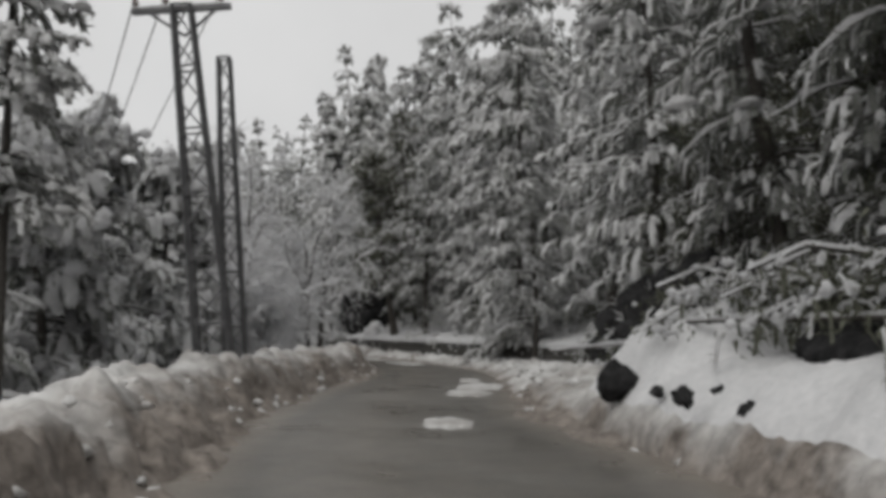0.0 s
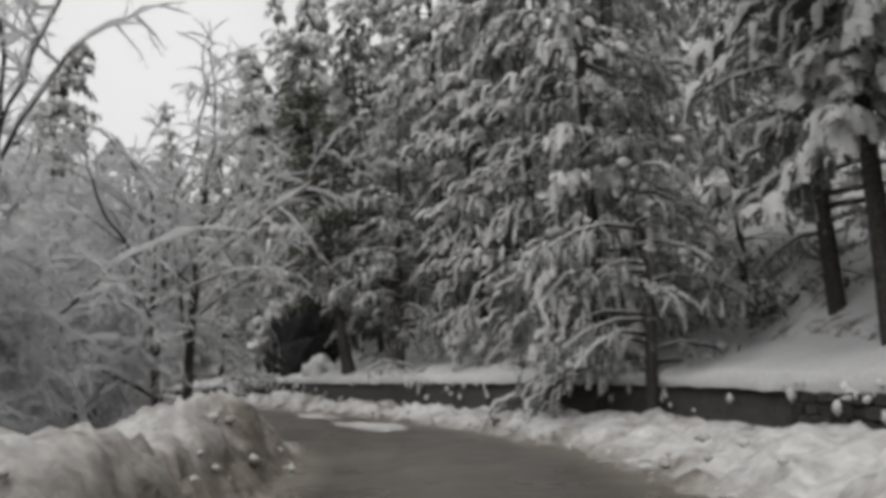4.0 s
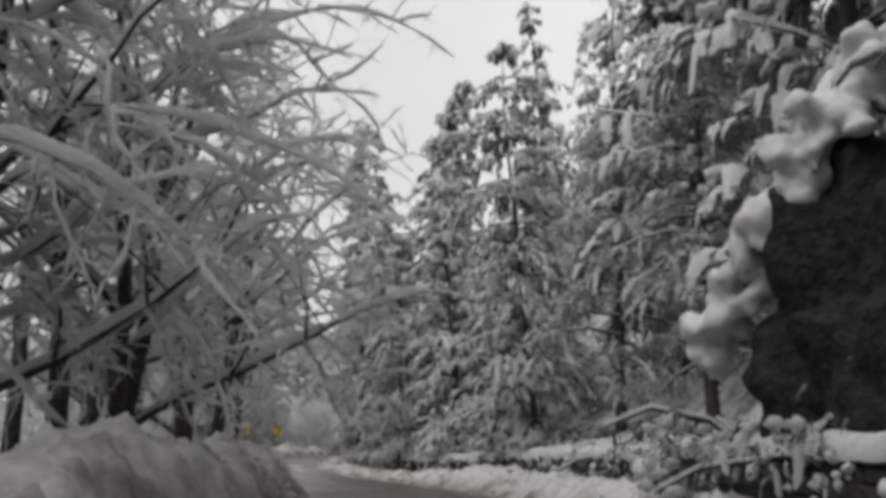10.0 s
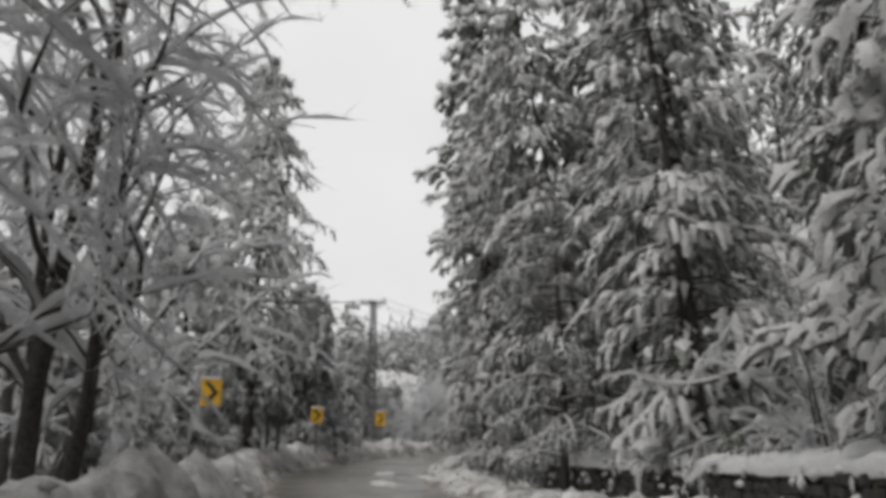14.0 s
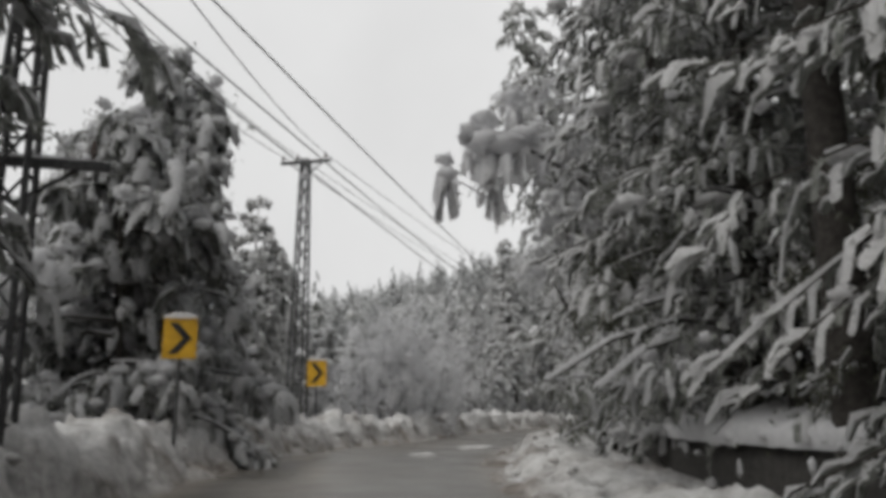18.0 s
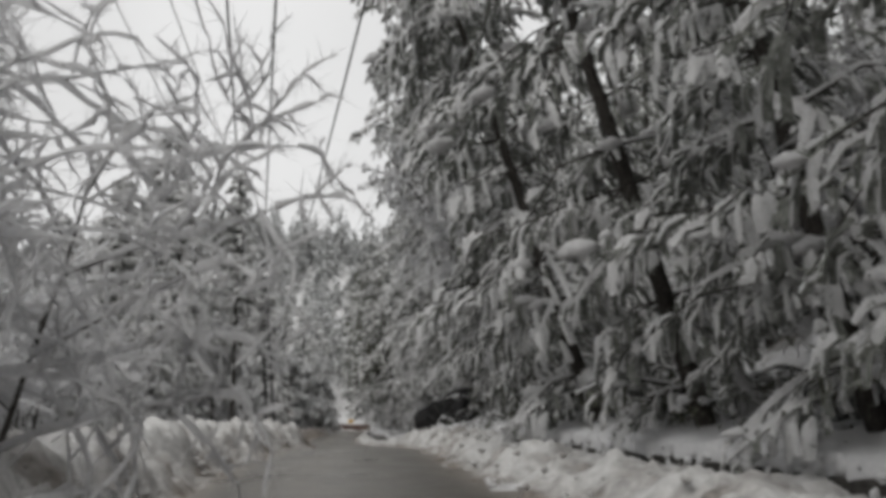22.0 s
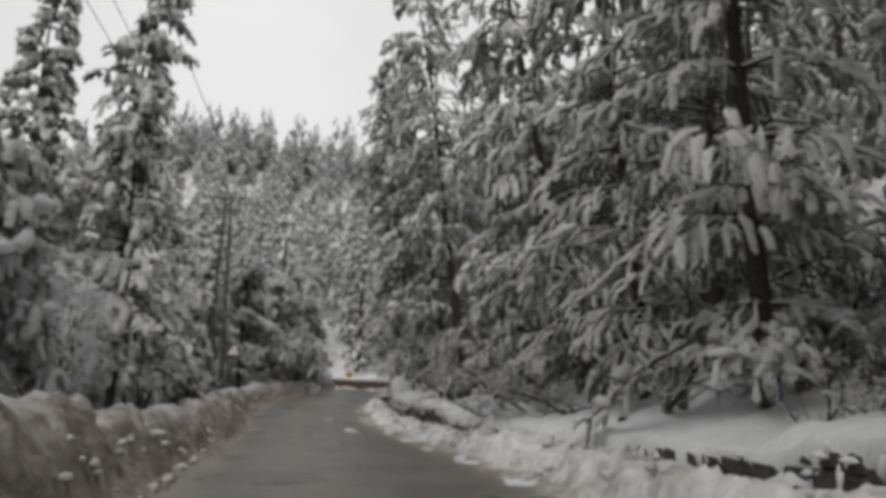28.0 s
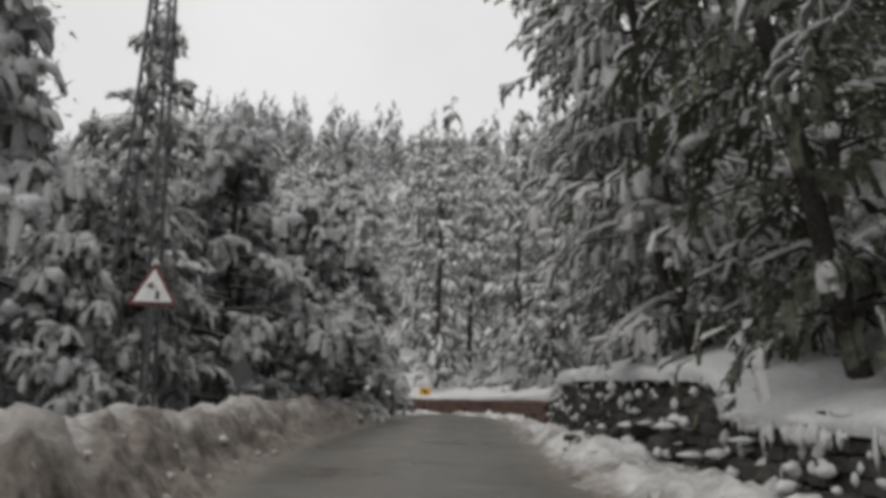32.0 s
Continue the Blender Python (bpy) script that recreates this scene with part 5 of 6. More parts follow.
# ---- pylons and cables ----
def pylon(x, y, height, arms, base_w=0.62, top_w=0.26, turn=0.0, pins=True, z=None, label="tall grey lattice steel pylon", transformer=0.0, lean=0.0):
    """arms: (height, length) pairs; turn: the heading of the arm in degrees."""
    t = thing("pylon", label + (" with snow-topped cross-arms" if arms else " standing without a cross-arm"), "pylon", "power pylons beside the road")
    g = (ground_at(x, y) if z is None else z) - 0.4
    t.matrix_basis = pose(x, y, g, 0, -lean, turn)

    def corner(i, h):
        w = (base_w + (top_w - base_w) * h / height) / 2
        return Vector(((w, w), (-w, w), (-w, -w), (w, -w))[i] + (h,))
    for i in range(4):
        bm = bmesh.new()
        bar(bm, corner(i, 0), corner(i, height), 0.07)
        part("leg", bm, STEEL, t)
    n = int(height / 0.62)
    rung, cross = None, None
    for k in range(1, n + 1):
        h0, h1 = height * (k - 1) / n, height * k / n
        for i in range(4):
            j = (i + 1) % 4
            bm = bmesh.new()
            bar(bm, corner(i, h0), corner(j, h1), 0.035)
            part("brace", bm, STEEL, t)
            if k % 2:
                bm = bmesh.new()
                bar(bm, corner(i, h1), corner(j, h1), 0.04)
                part("rung", bm, STEEL, t)
    for h, length in arms:
        bm = bmesh.new()
        box(bm, (length, 0.12, 0.12), pose(0, 0.0, h), 0.01)
        arm = part("cross_arm", bm, STEEL, t)
        for sgn in (-1, 1):
            bm = bmesh.new()
            bar(bm, (sgn * length * 0.32, 0.08, h - 0.04), (0.0, 0.08, h - 0.55), 0.05)
            part("strut", bm, STEEL, t)
        for u in (-0.46, -0.16, 0.4) if pins else ():
            bm = bmesh.new()
            bmesh.ops.create_cone(bm, cap_ends=True, segments=8, radius1=0.03, radius2=0.03, depth=0.16, matrix=pose(length * u, 0, h + 0.14))
            for q, r in ((0.2, 0.075), (0.27, 0.06), (0.33, 0.04)):
                bmesh.ops.create_cone(bm, cap_ends=True, segments=10, radius1=r, radius2=r * 0.6, depth=0.06, matrix=pose(length * u, 0, h + q))
            part("insulator", bm, CERAMIC, arm, "brown ceramic pin insulator")
        s = Soup()
        s.ridge([Vector((length * (u - 0.5), 0, h + 0.06)) for u in (0, 0.2, 0.45, 0.6, 0.8, 1)], [0.07] * 6, [0.03, 0.06, 0.05, 0.06, 0.05, 0.02], 0.1)
        part("snow_cap", s.mesh("snow_cap", [BRANCH_SNOW]), None, arm)
    if transformer:
        bm = bmesh.new()
        box(bm, (0.5, 0.4, 0.55), pose(0.15, 0.25, transformer), 0.04)
        part("junction_box", bm, STEEL, t, "dark steel box clamped to the lattice")
    key(x, y, 2.0)
    top = pose(x, y, g, 0, -lean, turn)
    return lambda u, h, l: top @ Vector((u * l, 0, h + 0.3))


P_A = pylon(-4.4, 16.3, 8.6, [(8.55, 2.0)], 0.72, 0.36, 8, z=0.1, lean=7.0)
pylon(-4.75, 18.9, 8.4, [], 0.5, 0.26, 8, z=0.1, lean=3.6)
P_C = pylon(-50.4, 105.8, 9.5, [(8.9, 2.6), (5.3, 2.4)], 0.6, 0.28, 40, z=-0.2)
P_D = pylon(-60.9, 125.2, 12.3, [(12.2, 2.2)], 0.7, 0.28, 15, z=0.2)
P_E = pylon(-69.5, 185.2, 12.5, [(12.4, 2.5), (8.7, 2.5)], 0.62, 0.28, 4, z=0.5, transformer=5.4, lean=4.5)
P_F = pylon(-79, 230.4, 14.3, [(14.0, 2.8), (13.2, 1.9)], 1.1, 0.36, 6, z=0.5)


def cable(a, b, sag, radius=0.016):
    cu = bpy.data.curves.new("cable", "CURVE")
    cu.dimensions, cu.bevel_depth, cu.bevel_resolution = "3D", radius, 1
    sp = cu.splines.new("POLY")
    sp.points.add(24)
    for i in range(25):
        u = i / 24
        p = a.lerp(b, u)
        sp.points[i].co = (p.x, p.y, p.z - 4 * sag * u * (1 - u), 1)
    cu.materials.append(CABLE)
    tagged(new("power_cable", cu), "thin sagging power cable strung between pylons", "cable", "power cables")


for u in (-0.46, -0.16, 0.4):
    cable(P_A(u, 8.55, 2.0), P_C(u, 8.9, 2.6), 0.8)
    cable(P_C(u, 8.9, 2.6), P_D(u, 12.2, 2.2), 0.3)
    cable(P_D(u, 12.2, 2.2), P_E(u, 12.4, 2.5), 0.7)
    cable(P_C(u, 8.9, 2.6), P_E(u, 8.7, 2.5), 0.6, 0.02)
    cable(P_E(u, 12.4, 2.5), P_F(u, 14.0, 2.8), 0.6)


# ---- road signs ----
def post(t, height, x=0.0, r=0.035):
    bm = bmesh.new()
    bmesh.ops.create_cone(bm, cap_ends=True, segments=10, radius1=r, radius2=r, depth=height, matrix=pose(x, 0.04, height / 2))
    part("post", bm, STEEL, t, "grey steel post")


def snow_cap(t, pts, half, rise):
    s = Soup()
    s.ridge([Vector(p) for p in pts], half, rise, 0.1)
    part("snow_cap", s.mesh("snow_cap", [BRANCH_SNOW]), None, t)


def chevron_sign(x, y, zc, facing, w=0.8, h=1.0, mirror=1):
    g = ground_at(x, y) - 0.3
    t = thing("chevron_sign", "yellow road sign with a black chevron arrow, snow on top", "road sign", "chevron signs on the bend")
    t.matrix_basis = pose(x, y, g, 0, 0, facing)
    c = zc - g
    post(t, c + h / 2 - 0.05)
    bm = bmesh.new()
    box(bm, (w, 0.025, h), pose(0, -0.01, c), 0.008)
    panel = part("panel", bm, YELLOW, t)
    for sgn in (1, -1):
        bm = bmesh.new()
        a = Vector((-0.2 * w * mirror, -0.027, c + sgn * 0.38 * h))
        b = Vector((0.24 * w * mirror, -0.027, c - sgn * 0.02 * h))
        d = Vector((0.26 * w * mirror, 0, 0))
        q = [bm.verts.new(v) for v in (a - d * 0.5, a + d * 0.5, b + d * 0.5, b - d * 0.5)]
        bm.faces.new(q)
        r = bmesh.ops.extrude_face_region(bm, geom=bm.faces[:])
        bmesh.ops.translate(bm, verts=[v for v in r["geom"] if isinstance(v, bmesh.types.BMVert)], vec=(0, -0.004, 0))
        bmesh.ops.recalc_face_normals(bm, faces=bm.faces[:])
        part("chevron_stroke", bm, BLACK, panel)
    snow_cap(t, [(-w / 2, 0, c + h / 2), (-w * 0.2, 0, c + h / 2), (w * 0.2, 0, c + h / 2), (w / 2, 0, c + h / 2)], [0.07] * 4, [0.05, 0.13, 0.12, 0.04])
    key(x, y, 1.5)


chevron_sign(-46.9, 99.2, 3.4, 44, 0.8, 1.05)
chevron_sign(-52.6, 111.0, 2.95, 32, 0.66, 0.8)
chevron_sign(-60.1, 125.4, 3.25, 30, 0.75, 1.02)
chevron_sign(-75.4, 269.8, 2.9, 4, 0.8, 0.95)


def triangle_sign(x, y, zc, facing, w=0.95):
    g = ground_at(x, y) - 0.3
    t = thing("warning_sign", "white triangular bend warning sign with a dark red border", "road sign")
    t.matrix_basis = pose(x, y, g, 0, 0, facing)
    c = zc - g
    post(t, c + 0.1)
    h = w * 0.866
    for name, k, yy, mat, label in (("border", 1.0, -0.005, RED, "dark red border"), ("panel", 0.76, -0.022, WHITE, "")):
        bm = bmesh.new()
        q = [bm.verts.new(v) for v in ((-w / 2 * k, yy, c - h / 3 * k), (w / 2 * k, yy, c - h / 3 * k), (0, yy, c + 2 * h / 3 * k))]
        bm.faces.new(q)
        r = bmesh.ops.extrude_face_region(bm, geom=bm.faces[:])
        bmesh.ops.translate(bm, verts=[v for v in r["geom"] if isinstance(v, bmesh.types.BMVert)], vec=(0, -0.012, 0))
        bmesh.ops.recalc_face_normals(bm, faces=bm.faces[:])
        part(name, bm, mat, t, label)
    bm = bmesh.new()
    line = [(0.09, -0.17), (0.09, -0.02), (0.05, 0.07), (-0.03, 0.1)]
    for a, b in zip(line, line[1:]):
        bar(bm, (a[0] * w, -0.037, c + a[1] * w), (b[0] * w, -0.037, c + b[1] * w), 0.07 * w, 0.006)
    q = [bm.verts.new((u * w, -0.04, c + v * w)) for u, v in ((-0.02, 0.17), (-0.02, 0.03), (-0.14, 0.1))]
    bm.faces.new(q)
    part("arrow", bm, BLACK, t, "black arrow bending to the left")
    snow_cap(t, [(-0.08, 0, c + 0.6 * h), (0, 0, c + 0.66 * h), (0.08, 0, c + 0.6 * h)], [0.06] * 3, [0.03, 0.1, 0.03])
    key(x, y, 1.5)


triangle_sign(-76.6, 226.0, 3.75, 10)


def round_sign(x, y, zc, facing):
    g = ground_at(x, y) - 0.3
    t = thing("round_sign", "bare grey back of a round road sign", "road sign")
    t.matrix_basis = pose(x, y, g, 0, 0, facing)
    post(t, zc - g)
    bm = bmesh.new()
    bmesh.ops.create_cone(bm, cap_ends=True, segments=28, radius1=0.36, radius2=0.36, depth=0.02, matrix=pose(0, -0.01, zc - g, 90))
    part("disc", bm, STEEL, t)
    key(x, y, 1.5)


round_sign(-77.6, 234.5, 2.6, 14)


# ---- rocks and snow heaps on the hill side ----
def rock(x, y, z, size, seed, turn=0.0, label="black wet rock outcrop hung with snow", cap=True, cuts=4, hollow=None):
    t = thing("rock", label, "rock", "rocks along the slope")
    t.matrix_basis = pose(x, y, z)
    me = lump("rock_body", None, size, seed, [ROCK], cuts + (max(size) > 2) + (max(size) > 2.3), 0.3, 1.3 / max(size), turn=turn, crag=0.9, hollow=hollow)
    part("rock_body", me, None, t)
    if cap:
        # snow lies where the rock is flat enough to hold it
        s = Soup()
        rnd = random.Random(seed)
        vs = [(v.co.copy(), v.normal.copy()) for v in me.vertices]
        keep = set(i for i, (c, n) in enumerate(vs) if n.z > 0.4 + 0.25 * noise.noise(c * 0.8) + 0.2 * noise.noise(c * 3.1) + 0.2 * noise.noise(c * 7) and c.z > -0.3 * size[2])
        idx = {}
        for f in me.polygons:
            if all(i in keep for i in f.vertices):
                q = []
                for i in f.vertices:
                    if i not in idx:
                        idx[i] = len(s.v)
                        c, n = vs[i]
                        s.v.append(c + n * 0.04 + Vector((0, 0, 0.11 + 0.1 * noise.noise(c * 2) + 0.11 * noise.noise(c * 5) + 0.05 * noise.noise(c * 11))))
                    q.append(idx[i])
                s.f.append(tuple(q))
                s.m.append(0)
        if s.f:
            me2 = s.mesh("snow_cap", [SNOW])
            bm = bmesh.new()
            bm.from_mesh(me2)
            edge = [e for e in bm.edges if e.is_boundary]
            r = bmesh.ops.extrude_edge_only(bm, edges=edge)
            bmesh.ops.translate(bm, verts=[v for v in r["geom"] if isinstance(v, bmesh.types.BMVert)], vec=(0, 0, -0.16))
            bm.to_mesh(me2)
            bm.free()
            tagged(part("snow_cap", me2, None, t), kind="stuff")
    return t


rock(6.1, 23.2, 1.2, (1.7, 2.9, 2.2), 3, 0.1, "black wet rock outcrop under overhanging branches", False)
for x, y, z, r, seed in ((2.54, 11.96, 0.72, 0.3, 4), (2.66, 9.05, 0.72, 0.13, 14), (3.2, 9.46, 0.72, 0.11, 15), (2.7, 10.3, 0.7, 0.09, 16), (3.1, 8.3, 0.62, 0.12, 17)):
    rock(x, y, z, (r, r * 1.1, r), seed, 0, "small dark stone on the snow slope", False, 3)
crag = rock(-6.3, 69.4, 1.9, (2.4, 3.4, 4.5), 5, 0.5, cap=False)


def ridge_snow(owner, line, seed):
    """A ragged roll of snow down a rock's edge, with tongues hanging from it."""
    rnd, s, here = random.Random(seed), Soup(), owner.matrix_basis.translation
    for a, b in zip(line, line[1:]):
        for k in range(44):
            q = Vector(a).lerp(Vector(b), rnd.random()) - here + Vector((rnd.gauss(0, 0.22), rnd.gauss(0, 0.25), rnd.gauss(0, 0.22)))
            w = rnd.uniform(0.14, 0.34)
            s.blob(q, w * rnd.uniform(0.8, 1.2), w * rnd.uniform(0.8, 1.2), w * rnd.uniform(0.9, 1.5), rnd, 0, 8, 5, 1.0)
            if rnd.random() < 0.5:
                s.blob(q + Vector((0, 0, -w)), w * 0.35, w * 0.35, w * rnd.uniform(0.7, 1.3), rnd, 0, 6, 4, 1.0)
    roll = tagged(part("snow_roll", s.mesh("snow_roll", [SNOW]), None, owner), kind="stuff")
    merge = roll.modifiers.new("merge", "REMESH")
    merge.mode, merge.voxel_size, merge.use_smooth_shade = "VOXEL", 0.07, True
    soft = roll.modifiers.new("soft", "SMOOTH")
    soft.factor, soft.iterations = 0.5, 5


ridge_snow(crag, ((-10.0, 71.4, 2.9), (-9.0, 69.9, 4.4), (-7.8, 68.9, 6.0), (-6.6, 68.4, 7.2)), 3)
rock(-56.8, 167.7, 2.0, (1.9, 2.9, 1.6), 7, 0.1, "black hollowed rock under overhanging branches", False, hollow=Vector((-0.75, -0.62, -0.2)).normalized())
# added black lump in place of the shaded recess between the trees
rock(-57.6, 180.2, 2.3, (1.1, 1.6, 1.3), 18, 0.1, "black lump standing in for the dark recess behind the ledges", False)
ledge_end = on_road(228.6, 6.9)
rock(ledge_end.x, ledge_end.y, ledge_end.z + 1.35, (1.0, 1.3, 0.75), 19, 0.2, "black wet rock above the wall", False)
rock(-57.4, 183.5, 1.9, (1.2, 2.0, 1.4), 8, 0.1)
rock(-64.3, 221.0, 1.5, (0.7, 0.9, 0.75), 9, 0.3, "dark boulder at the end of the rubble wall")
rock(-48.5, 126.5, 0.9, (1.0, 1.4, 0.7), 10, 0.3)
rock(4.9, 8.4, 1.2, (0.75, 2.7, 0.5), 12, 0.15, "dark rock ledge under the snow-covered pole", False)
rock(5.6, 18.6, 1.2, (1.2, 2.4, 1.7), 11, 0.2, "black wet rock under overhanging branches", False)


for i, (s, d, z, size) in enumerate(((51.5, -3.9, 0.35, (0.9, 1.9, 0.75)), (45.5, -3.7, 0.3, (0.8, 1.5, 0.75)), (66, -4.2, 0.25, (0.9, 1.6, 0.6)))):
    p = on_road(s, d, z)
    tagged(new("ploughed_mound", lump("ploughed_mound", None, size, 40 + i, [PLOUGHED], 4, 0.25, 1.2)), "knobbly heap of ploughed snow on the bank", "snow heap", "heaps of ploughed snow").matrix_basis = pose(p.x, p.y, p.z, 0, 0, 20)


def heap(x, y, z, size, seed, label="smooth heap of slipped snow at the foot of the slope"):
    t = tagged(new("snow_mound", lump("snow_mound", None, size, seed, [SNOW], 4, 0.26, 0.9)), label, "snow heap", "snow heaps on the slope")
    t.matrix_basis = pose(x, y, z)


for i, (x, y, z, size) in enumerate(((-5.4, 65.6, 1.1, (1.0, 2.2, 1.7)), (-11.0, 76.4, 0.9, (1.3, 2.4, 0.8)), (-57.2, 174.2, 2.2, (1.2, 3.3, 0.95)),
                                     (-58.9, 187.6, 1.0, (1.0, 2.5, 0.7)), (-62.6, 213.0, 0.8, (1.0, 4.0, 0.5)), (-55.9, 163.2, 1.2, (0.9, 2.4, 0.6)), (-15.5, 84.2, 0.8, (1.2, 2.2, 0.5)))):
    heap(x, y, z, size, 20 + i)


# leaning and fallen wood
def leaning_trunk(base, top, r, seed, label, sag=0.5, limbs=14, head=0):
    rnd = random.Random(seed)
    t = thing("leaning_tree", label, "tree")
    base, top = Vector(base), Vector(top)
    wood, twigs, snow = Soup(), Soup(), Soup()
    n = 8
    pts = [base.lerp(top, i / n) + Vector((rnd.uniform(-0.12, 0.12) * (r > 0.1), rnd.uniform(-0.12, 0.12) * (r > 0.1), sag * 4 * (i / n) * (1 - i / n) * -0.5)) for i in range(n + 1)]
    wood.tube(pts, [r * (1 - 0.7 * i / n) for i in range(n + 1)], 8)
    snow.ridge([p + Vector((0, 0, r * 0.6 * (1 - 0.7 * i / n))) for i, p in enumerate(pts)], [r * rnd.uniform(0.55, 0.95) * (1 - 0.6 * i / n) for i in range(n + 1)], [rnd.uniform(0.05, 0.12) for _ in pts], 0.4)
    for k in range(limbs):
        i = rnd.randrange(2, n)
        d = Vector((rnd.uniform(-1, 1), rnd.uniform(-1, 1), rnd.uniform(-0.1, 0.8))).normalized()
        q, line = pts[i], [pts[i]]
        for j in range(4):
            d = (d + Vector((rnd.uniform(-0.3, 0.3), rnd.uniform(-0.3, 0.3), -0.12))).normalized()
            q = q + d * rnd.uniform(0.3, 0.6)
            line.append(q)
        twigs.tube(line, [0.035, 0.03, 0.022, 0.016, 0.01], 4, cap=False)
        snow.ridge([p + Vector((0, 0, 0.02)) for p in line], [0.045, 0.05, 0.05, 0.045, 0.03], [0.05] * 5, 0.4)
        for p in line[1:]:
            for _ in range(3):
                e = p + Vector((rnd.uniform(-0.6, 0.6), rnd.uniform(-0.6, 0.6), rnd.uniform(-0.4, 0.3)))
                twigs.tube([p, e], [0.012, 0.006], 3, cap=False)
                finger(snow, twigs, e, (e - p).normalized() + Vector((0.01, 0, 0)), rnd.uniform(0.2, 0.45), rnd.uniform(0.04, 0.09), rnd.uniform(0.3, 0.9), rnd)
                snow.ridge([p + Vector((0, 0, 0.012)), e + Vector((0, 0, 0.01))], [0.03, 0.02], [0.035, 0.025], 0.4)
    for k in range(head):
        q = pts[-1] + Vector((rnd.gauss(0, 0.7), rnd.gauss(0, 0.7), rnd.gauss(-0.3, 0.6)))
        w = rnd.uniform(0.25, 0.5)
        snow.blob(q, w * rnd.uniform(0.8, 1.3), w * rnd.uniform(0.8, 1.3), w * 0.8, rnd, 0, 7, 3, 0.9)
        for _ in range(6):
            a = rnd.uniform(0, 6.28)
            finger(snow, twigs, q + DOWN * 0.1, Vector((math.cos(a), math.sin(a), 0)), rnd.uniform(0.5, 1.0), rnd.uniform(0.08, 0.14), 1.0, rnd, True, 0.6)
    part("trunk", wood.mesh("trunk", [BARK]), None, t)
    tagged(part("crown", twigs.mesh("crown", [TWIG]), None, t), kind="stuff")
    tagged(part("snow_load", snow.mesh("snow_load", [BRANCH_SNOW]), None, t), kind="stuff")


leaning_trunk((-49.2, 131.5, ground_at(-49.2, 131.5) - 0.3), (-53.2, 132.0, 8.6), 0.19, 1, "dark tree leaning out over the road, snow along its back", 0.3, 22)
leaning_trunk((-44.2, 121.4, ground_at(-44.2, 121.4) - 0.3), (-50.3, 122.6, 12.6), 0.2, 2, "thick snow-backed tree leaning over the bend", -0.9, 40)
leaning_trunk((-53.3, 158.8, ground_at(-53.3, 158.8) - 0.3), (-59.2, 157.6, 12.0), 0.15, 3, "dark forked tree leaning over the road", -0.6, 40)
leaning_trunk((-43.2, 119.0, ground_at(-43.2, 119.0) - 0.3), (-48.6, 117.0, 8.4), 0.12, 8, "slender tree bowed over the road by a heavy head of snow", -2.4, 16, 16)
leaning_trunk((-24.3, 92.8, 2.9), (-28.0, 96.4, 3.0), 0.05, 4, "thin bowed branch carrying a long roll of snow", 0.5, 3)
leaning_trunk((3.1, 23.4, 1.0), (3.4, 14.4, 1.28), 0.05, 5, "fallen snow-covered pole lying along the wall", 0.0, 0)
leaning_trunk((5.4, 4.0, 1.53), (3.38, 13.14, 1.62), 0.06, 9, "long snow-topped pole resting on the snow slope", 0.0, 0)
for (s0, d0), (s1, d1), r, seed, lift in (((215.5, 6.7), (220.5, 7.1), 0.14, 6, 0.12), ((211.2, 6.2), (212.4, 6.9), 0.07, 7, 0.1)):
    a, b = on_road(s0, d0), on_road(s1, d1)
    top = [float(wall_top(s)) + 0.3 + lift + on_road(s, 0).z for s in (s0, s1)]
    leaning_trunk((a.x, a.y, top[0]), (b.x, b.y, top[1]), r, seed, "dark log lying half buried in the snow slope", 0.0, 0)

# ---- the retaining wall, stone by stone ----
def wall_profile(s):
    t = float(wall_top(s)) - 0.08
    return [(wall_at(s) + 0.06, -0.3), (wall_at(s) + 0.1, t * 0.5), (wall_at(s) + 0.14, t), (wall_at(s) + 0.5, t + 0.02), (wall_at(s) + 0.55, -0.3)]


wall = strip("retaining_wall", wall_profile, 2, 264, 0.5, [MORTAR], 0.0, 0, label="dark wet stone retaining wall below the slope", category="retaining wall")


def stone_mesh(seed):
    rnd = random.Random(seed)
    bm = bmesh.new()
    bmesh.ops.create_cube(bm, size=1.0)
    bmesh.ops.bevel(bm, geom=bm.edges[:], offset=0.16, segments=1, affect="EDGES")
    for v in bm.verts:
        v.co += Vector((rnd.uniform(-0.07, 0.07), rnd.uniform(-0.07, 0.07), rnd.uniform(-0.07, 0.07)))
    me = bpy.data.meshes.new("stone")
    bm.to_mesh(me)
    bm.free()
    me.materials.append(STONE)
    return me


STONES = [stone_mesh(i) for i in range(8)]


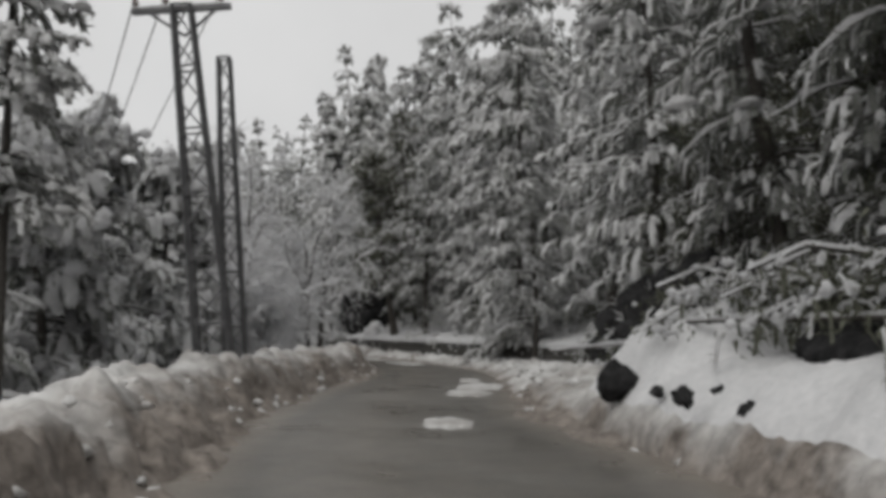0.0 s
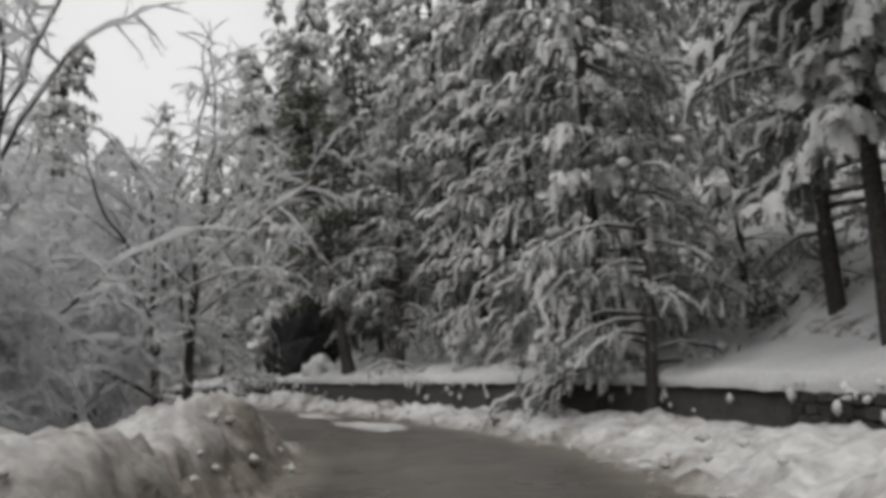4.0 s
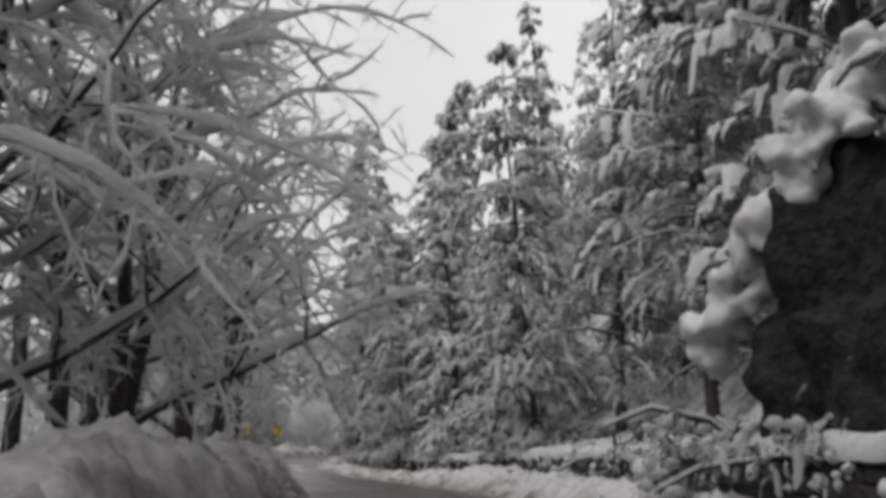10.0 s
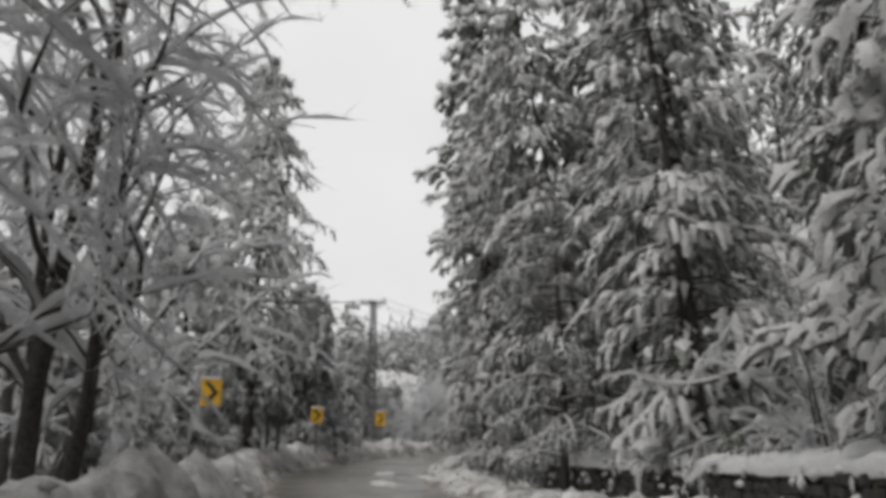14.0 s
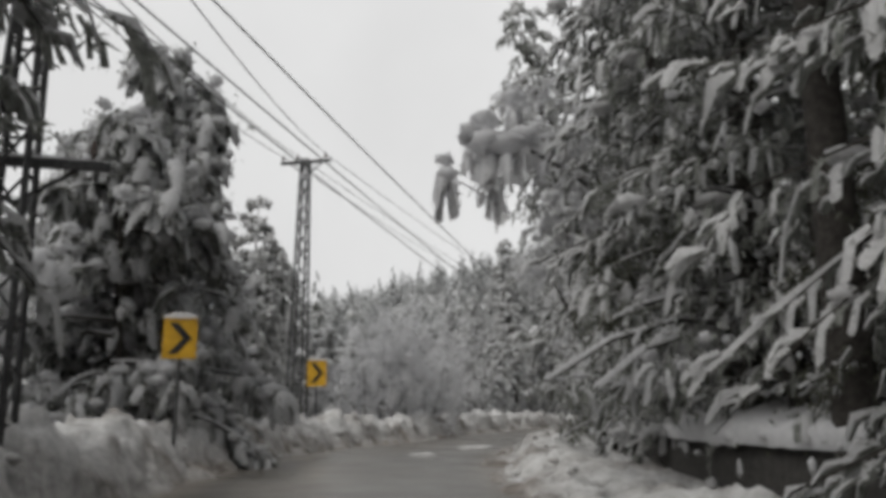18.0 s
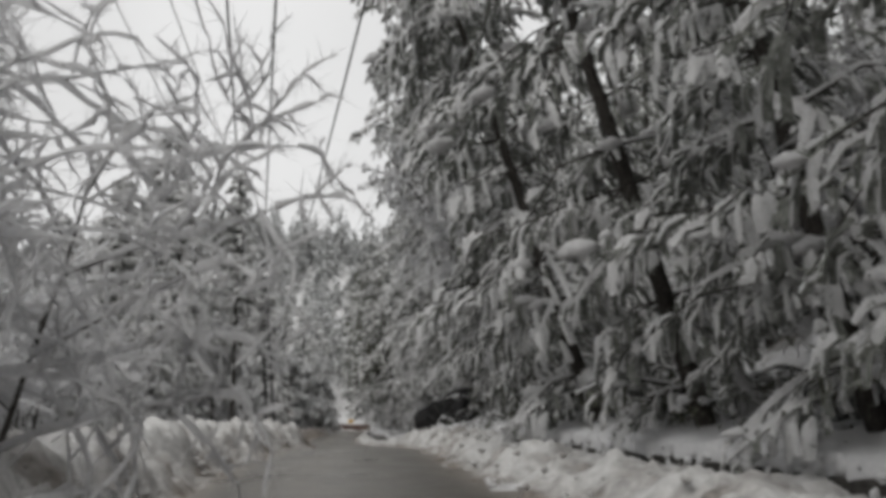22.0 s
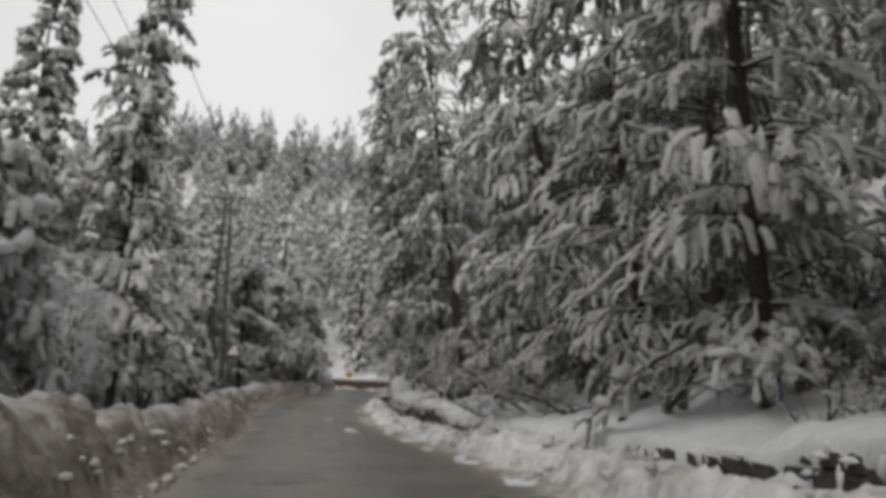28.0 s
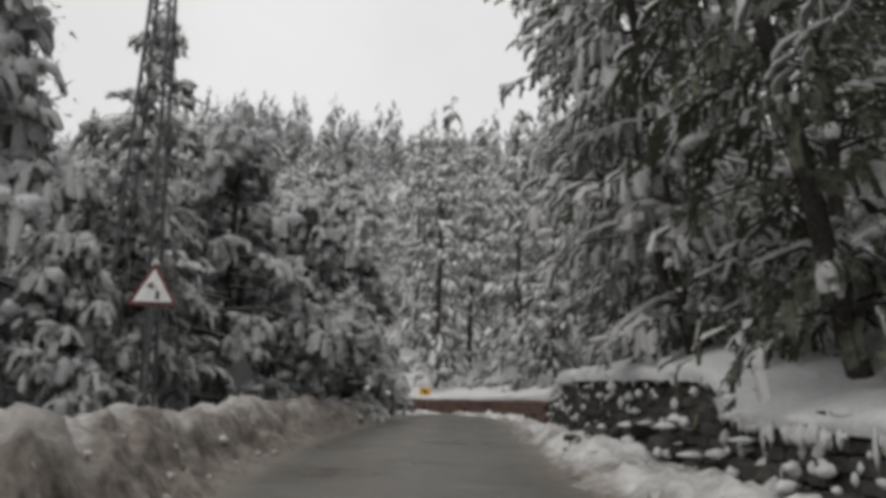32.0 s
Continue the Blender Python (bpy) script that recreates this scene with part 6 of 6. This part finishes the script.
def lay_stones():
    rnd = random.Random(5)
    rest = Soup()
    for course in range(10):
        s = 4.0 + rnd.uniform(0, 0.4)
        while s < 262:
            l = rnd.uniform(1.1, 2.4) if 185 < s < 200 else rnd.uniform(0.28, 0.62)
            h = 0.2
            z = 0.02 + course * h
            top = float(wall_top(s)) - 0.05
            smooth_part = 36 < s < 64 or 108 < s < 132
            if z + h * 0.6 < top and rnd.random() < 0.95 and not smooth_part:
                p = on_road(s + l / 2, wall_at(s) + 0.03 + rnd.uniform(-0.05, 0.04) + 0.03 * course, z + h / 2)
                q = on_road(s + l / 2 + 0.3, wall_at(s))
                a = math.atan2(q.y - on_road(s + l / 2, wall_at(s)).y, q.x - on_road(s + l / 2, wall_at(s)).x)
                m = Matrix.Translation(p) @ Matrix.Rotation(a + rnd.uniform(-0.06, 0.06), 4, "Z") @ Matrix.Rotation(rnd.uniform(-0.06, 0.06) * (0.3 if l > 1 else 1.0), 4, "Y") @ Matrix.Diagonal((l * 0.95, 0.26, h * rnd.uniform(0.85, 1.05), 1))
                me = STONES[rnd.randrange(8)]
                if 218 < s < 248:
                    ob = new("stone", me)
                    ob.parent = wall
                    ob.matrix_basis = m
                else:
                    b = len(rest.v)
                    rest.v += [m @ v.co for v in me.vertices]
                    rest.f += [tuple(i + b for i in f.vertices) for f in me.polygons]
                    rest.m += [0] * len(me.polygons)
            s += l
    ob = part("stonework", rest.mesh("stonework", [STONE], False), None, wall)
    tagged(ob, kind="stuff")


lay_stones()


def wall_snow():
    """Snow caught on the stones and hanging over the wall's edge."""
    rnd = random.Random(17)
    s = Soup()
    for k in range(1300):
        st = rnd.uniform(6, 262)
        if 36 < st < 64 or 108 < st < 132:
            if rnd.random() < 0.75:
                continue
        if 186.5 < st < 199 and rnd.random() < 0.75:
            continue
        top = float(wall_top(st))
        z = top - abs(rnd.gauss(0, 0.32 * top)) if rnd.random() < 0.7 else rnd.uniform(0.15, top)
        if z < 0.1:
            continue
        w = rnd.uniform(0.04, 0.13)
        p = on_road(st, wall_at(st) - 0.06 + 0.05 * z, z)
        s.blob(p, w * rnd.uniform(0.5, 1.2), w * rnd.uniform(0.5, 1.2), rnd.uniform(0.05, 0.2), rnd, 0, 6, 3, 0.9)
    for st in list(np.arange(226.5, 242, 0.11)) + list(np.arange(187, 198, 0.16)):
        if rnd.random() < 0.6:
            h, w = rnd.uniform(0.05, 0.2) * (1.5 if rnd.random() < 0.2 else 1), rnd.uniform(0.025, 0.06)
            p = on_road(st, wall_at(st) - 0.12, float(wall_top(st)) - 0.02 - 0.7 * h)
            s.blob(p, w, w, h, rnd, 0, 6, 4, 1.0)
    for level in (0.95, 1.2, 1.42):
        st = 187.5
        while st < 198:
            n = rnd.randrange(3, 7)
            pts = [on_road(st + 0.3 * i, wall_at(st) - 0.12 + 0.06 * level, level + rnd.uniform(-0.03, 0.03)) for i in range(n)]
            s.ridge(pts, [rnd.uniform(0.05, 0.12) for _ in pts], [rnd.uniform(0.03, 0.07) for _ in pts], 0.4)
            st += 0.3 * n + rnd.uniform(0.4, 1.8)
    tagged(new("wall_snow", s.mesh("wall_snow", [SNOW])), "tufts of snow caught on the wall stones", "snow", kind="stuff")


wall_snow()


def rubble_wall():
    """The loose, broken end of the wall, with snow caught between its stones."""
    t = thing("rubble_wall", "tumbled dry-stone wall half buried in snow", "wall")
    rnd = random.Random(9)
    for k in range(110):
        u = rnd.random()
        z = rnd.uniform(0.0, 1.45) * (0.5 + 0.5 * u)
        p = Vector((-68.6, 231.5, 0.45)).lerp(Vector((-66.3, 221.5, 0.35)), u) + Vector((rnd.uniform(-0.3, 0.5) + z * 0.35, rnd.uniform(-0.2, 0.2), z))
        ob = new("stone", STONES[rnd.randrange(8)])
        ob.parent = t
        ob.matrix_basis = Matrix.Translation(p) @ Euler((rnd.uniform(-0.5, 0.5), rnd.uniform(-0.5, 0.5), rnd.uniform(0, 3))).to_matrix().to_4x4() @ Matrix.Diagonal((rnd.uniform(0.25, 0.55), rnd.uniform(0.2, 0.4), rnd.uniform(0.16, 0.3), 1))
    s = Soup()
    for k in range(60):
        u = rnd.random()
        z = rnd.uniform(0.1, 1.4) * (0.5 + 0.5 * u)
        p = Vector((-68.8, 231.5, 0.5)).lerp(Vector((-66.5, 221.5, 0.4)), u) + Vector((rnd.uniform(-0.35, 0.3) + z * 0.35, rnd.uniform(-0.2, 0.2), z))
        s.blob(p, rnd.uniform(0.08, 0.24), rnd.uniform(0.08, 0.2), rnd.uniform(0.06, 0.15), rnd, 0, 6, 3, 0.6)
    tagged(part("snow_load", s.mesh("snow_load", [SNOW]), None, t), kind="stuff")


rubble_wall()


def far_wall():
    t = thing("bend_wall", "low reddish stone wall round the far bend", "wall")
    rnd = random.Random(12)
    for i in range(52):
        st = 264 + i * 0.56
        p, q = on_road(st, 4.9), on_road(st + 0.5, 4.9)
        a = math.atan2(q.y - p.y, q.x - p.x)
        for c in range(4):
            ob = new("stone", BRICKS[rnd.randrange(4)])
            ob.parent = t
            ob.matrix_basis = Matrix.Translation((p.x + rnd.uniform(-0.05, 0.05), p.y + rnd.uniform(-0.05, 0.05), p.z + 0.12 + c * 0.26)) @ Matrix.Rotation(a, 4, "Z") @ Matrix.Diagonal((0.58, 0.4, 0.27, 1))


BRICKS = []
for me in STONES[:4]:
    c = me.copy()
    c.materials.clear()
    c.materials.append(BRICK)
    BRICKS.append(c)
far_wall()


def snow_chunks():
    """Clods thrown up by the plough, too many to count."""
    rnd = random.Random(31)
    s = Soup()
    for k in range(1300):
        st = rnd.uniform(-2, 250)
        if rnd.random() < 0.6:
            d = -np.interp(st, *zip(*LEFT_EDGE)) - abs(rnd.gauss(0.25, 0.45)) + 0.1
            h = np.interp(st, *zip(*LEFT_BANK)) * min(0.9, max(0.03, (-d - np.interp(st, *zip(*LEFT_EDGE))) / 0.95))
        else:
            d = np.interp(st, *zip(*RIGHT_EDGE)) + abs(rnd.gauss(0.2, 0.45)) - 0.15
            h = np.interp(st, *zip(*RIGHT_BANK)) * min(1, max(0.05, (d - np.interp(st, *zip(*RIGHT_EDGE))) / 0.5))
        r = rnd.uniform(0.03, 0.11) * (1.5 if rnd.random() < 0.1 else 1)
        s.blob(on_road(st, d, h), r * rnd.uniform(0.8, 1.5), r * rnd.uniform(0.8, 1.5), r, rnd, 0, 5, 2, 0.8)
    tagged(new("snow_clods", s.mesh("snow_clods", [PLOUGHED])), "clods of dirty ploughed snow", "snow", kind="stuff")


snow_chunks()
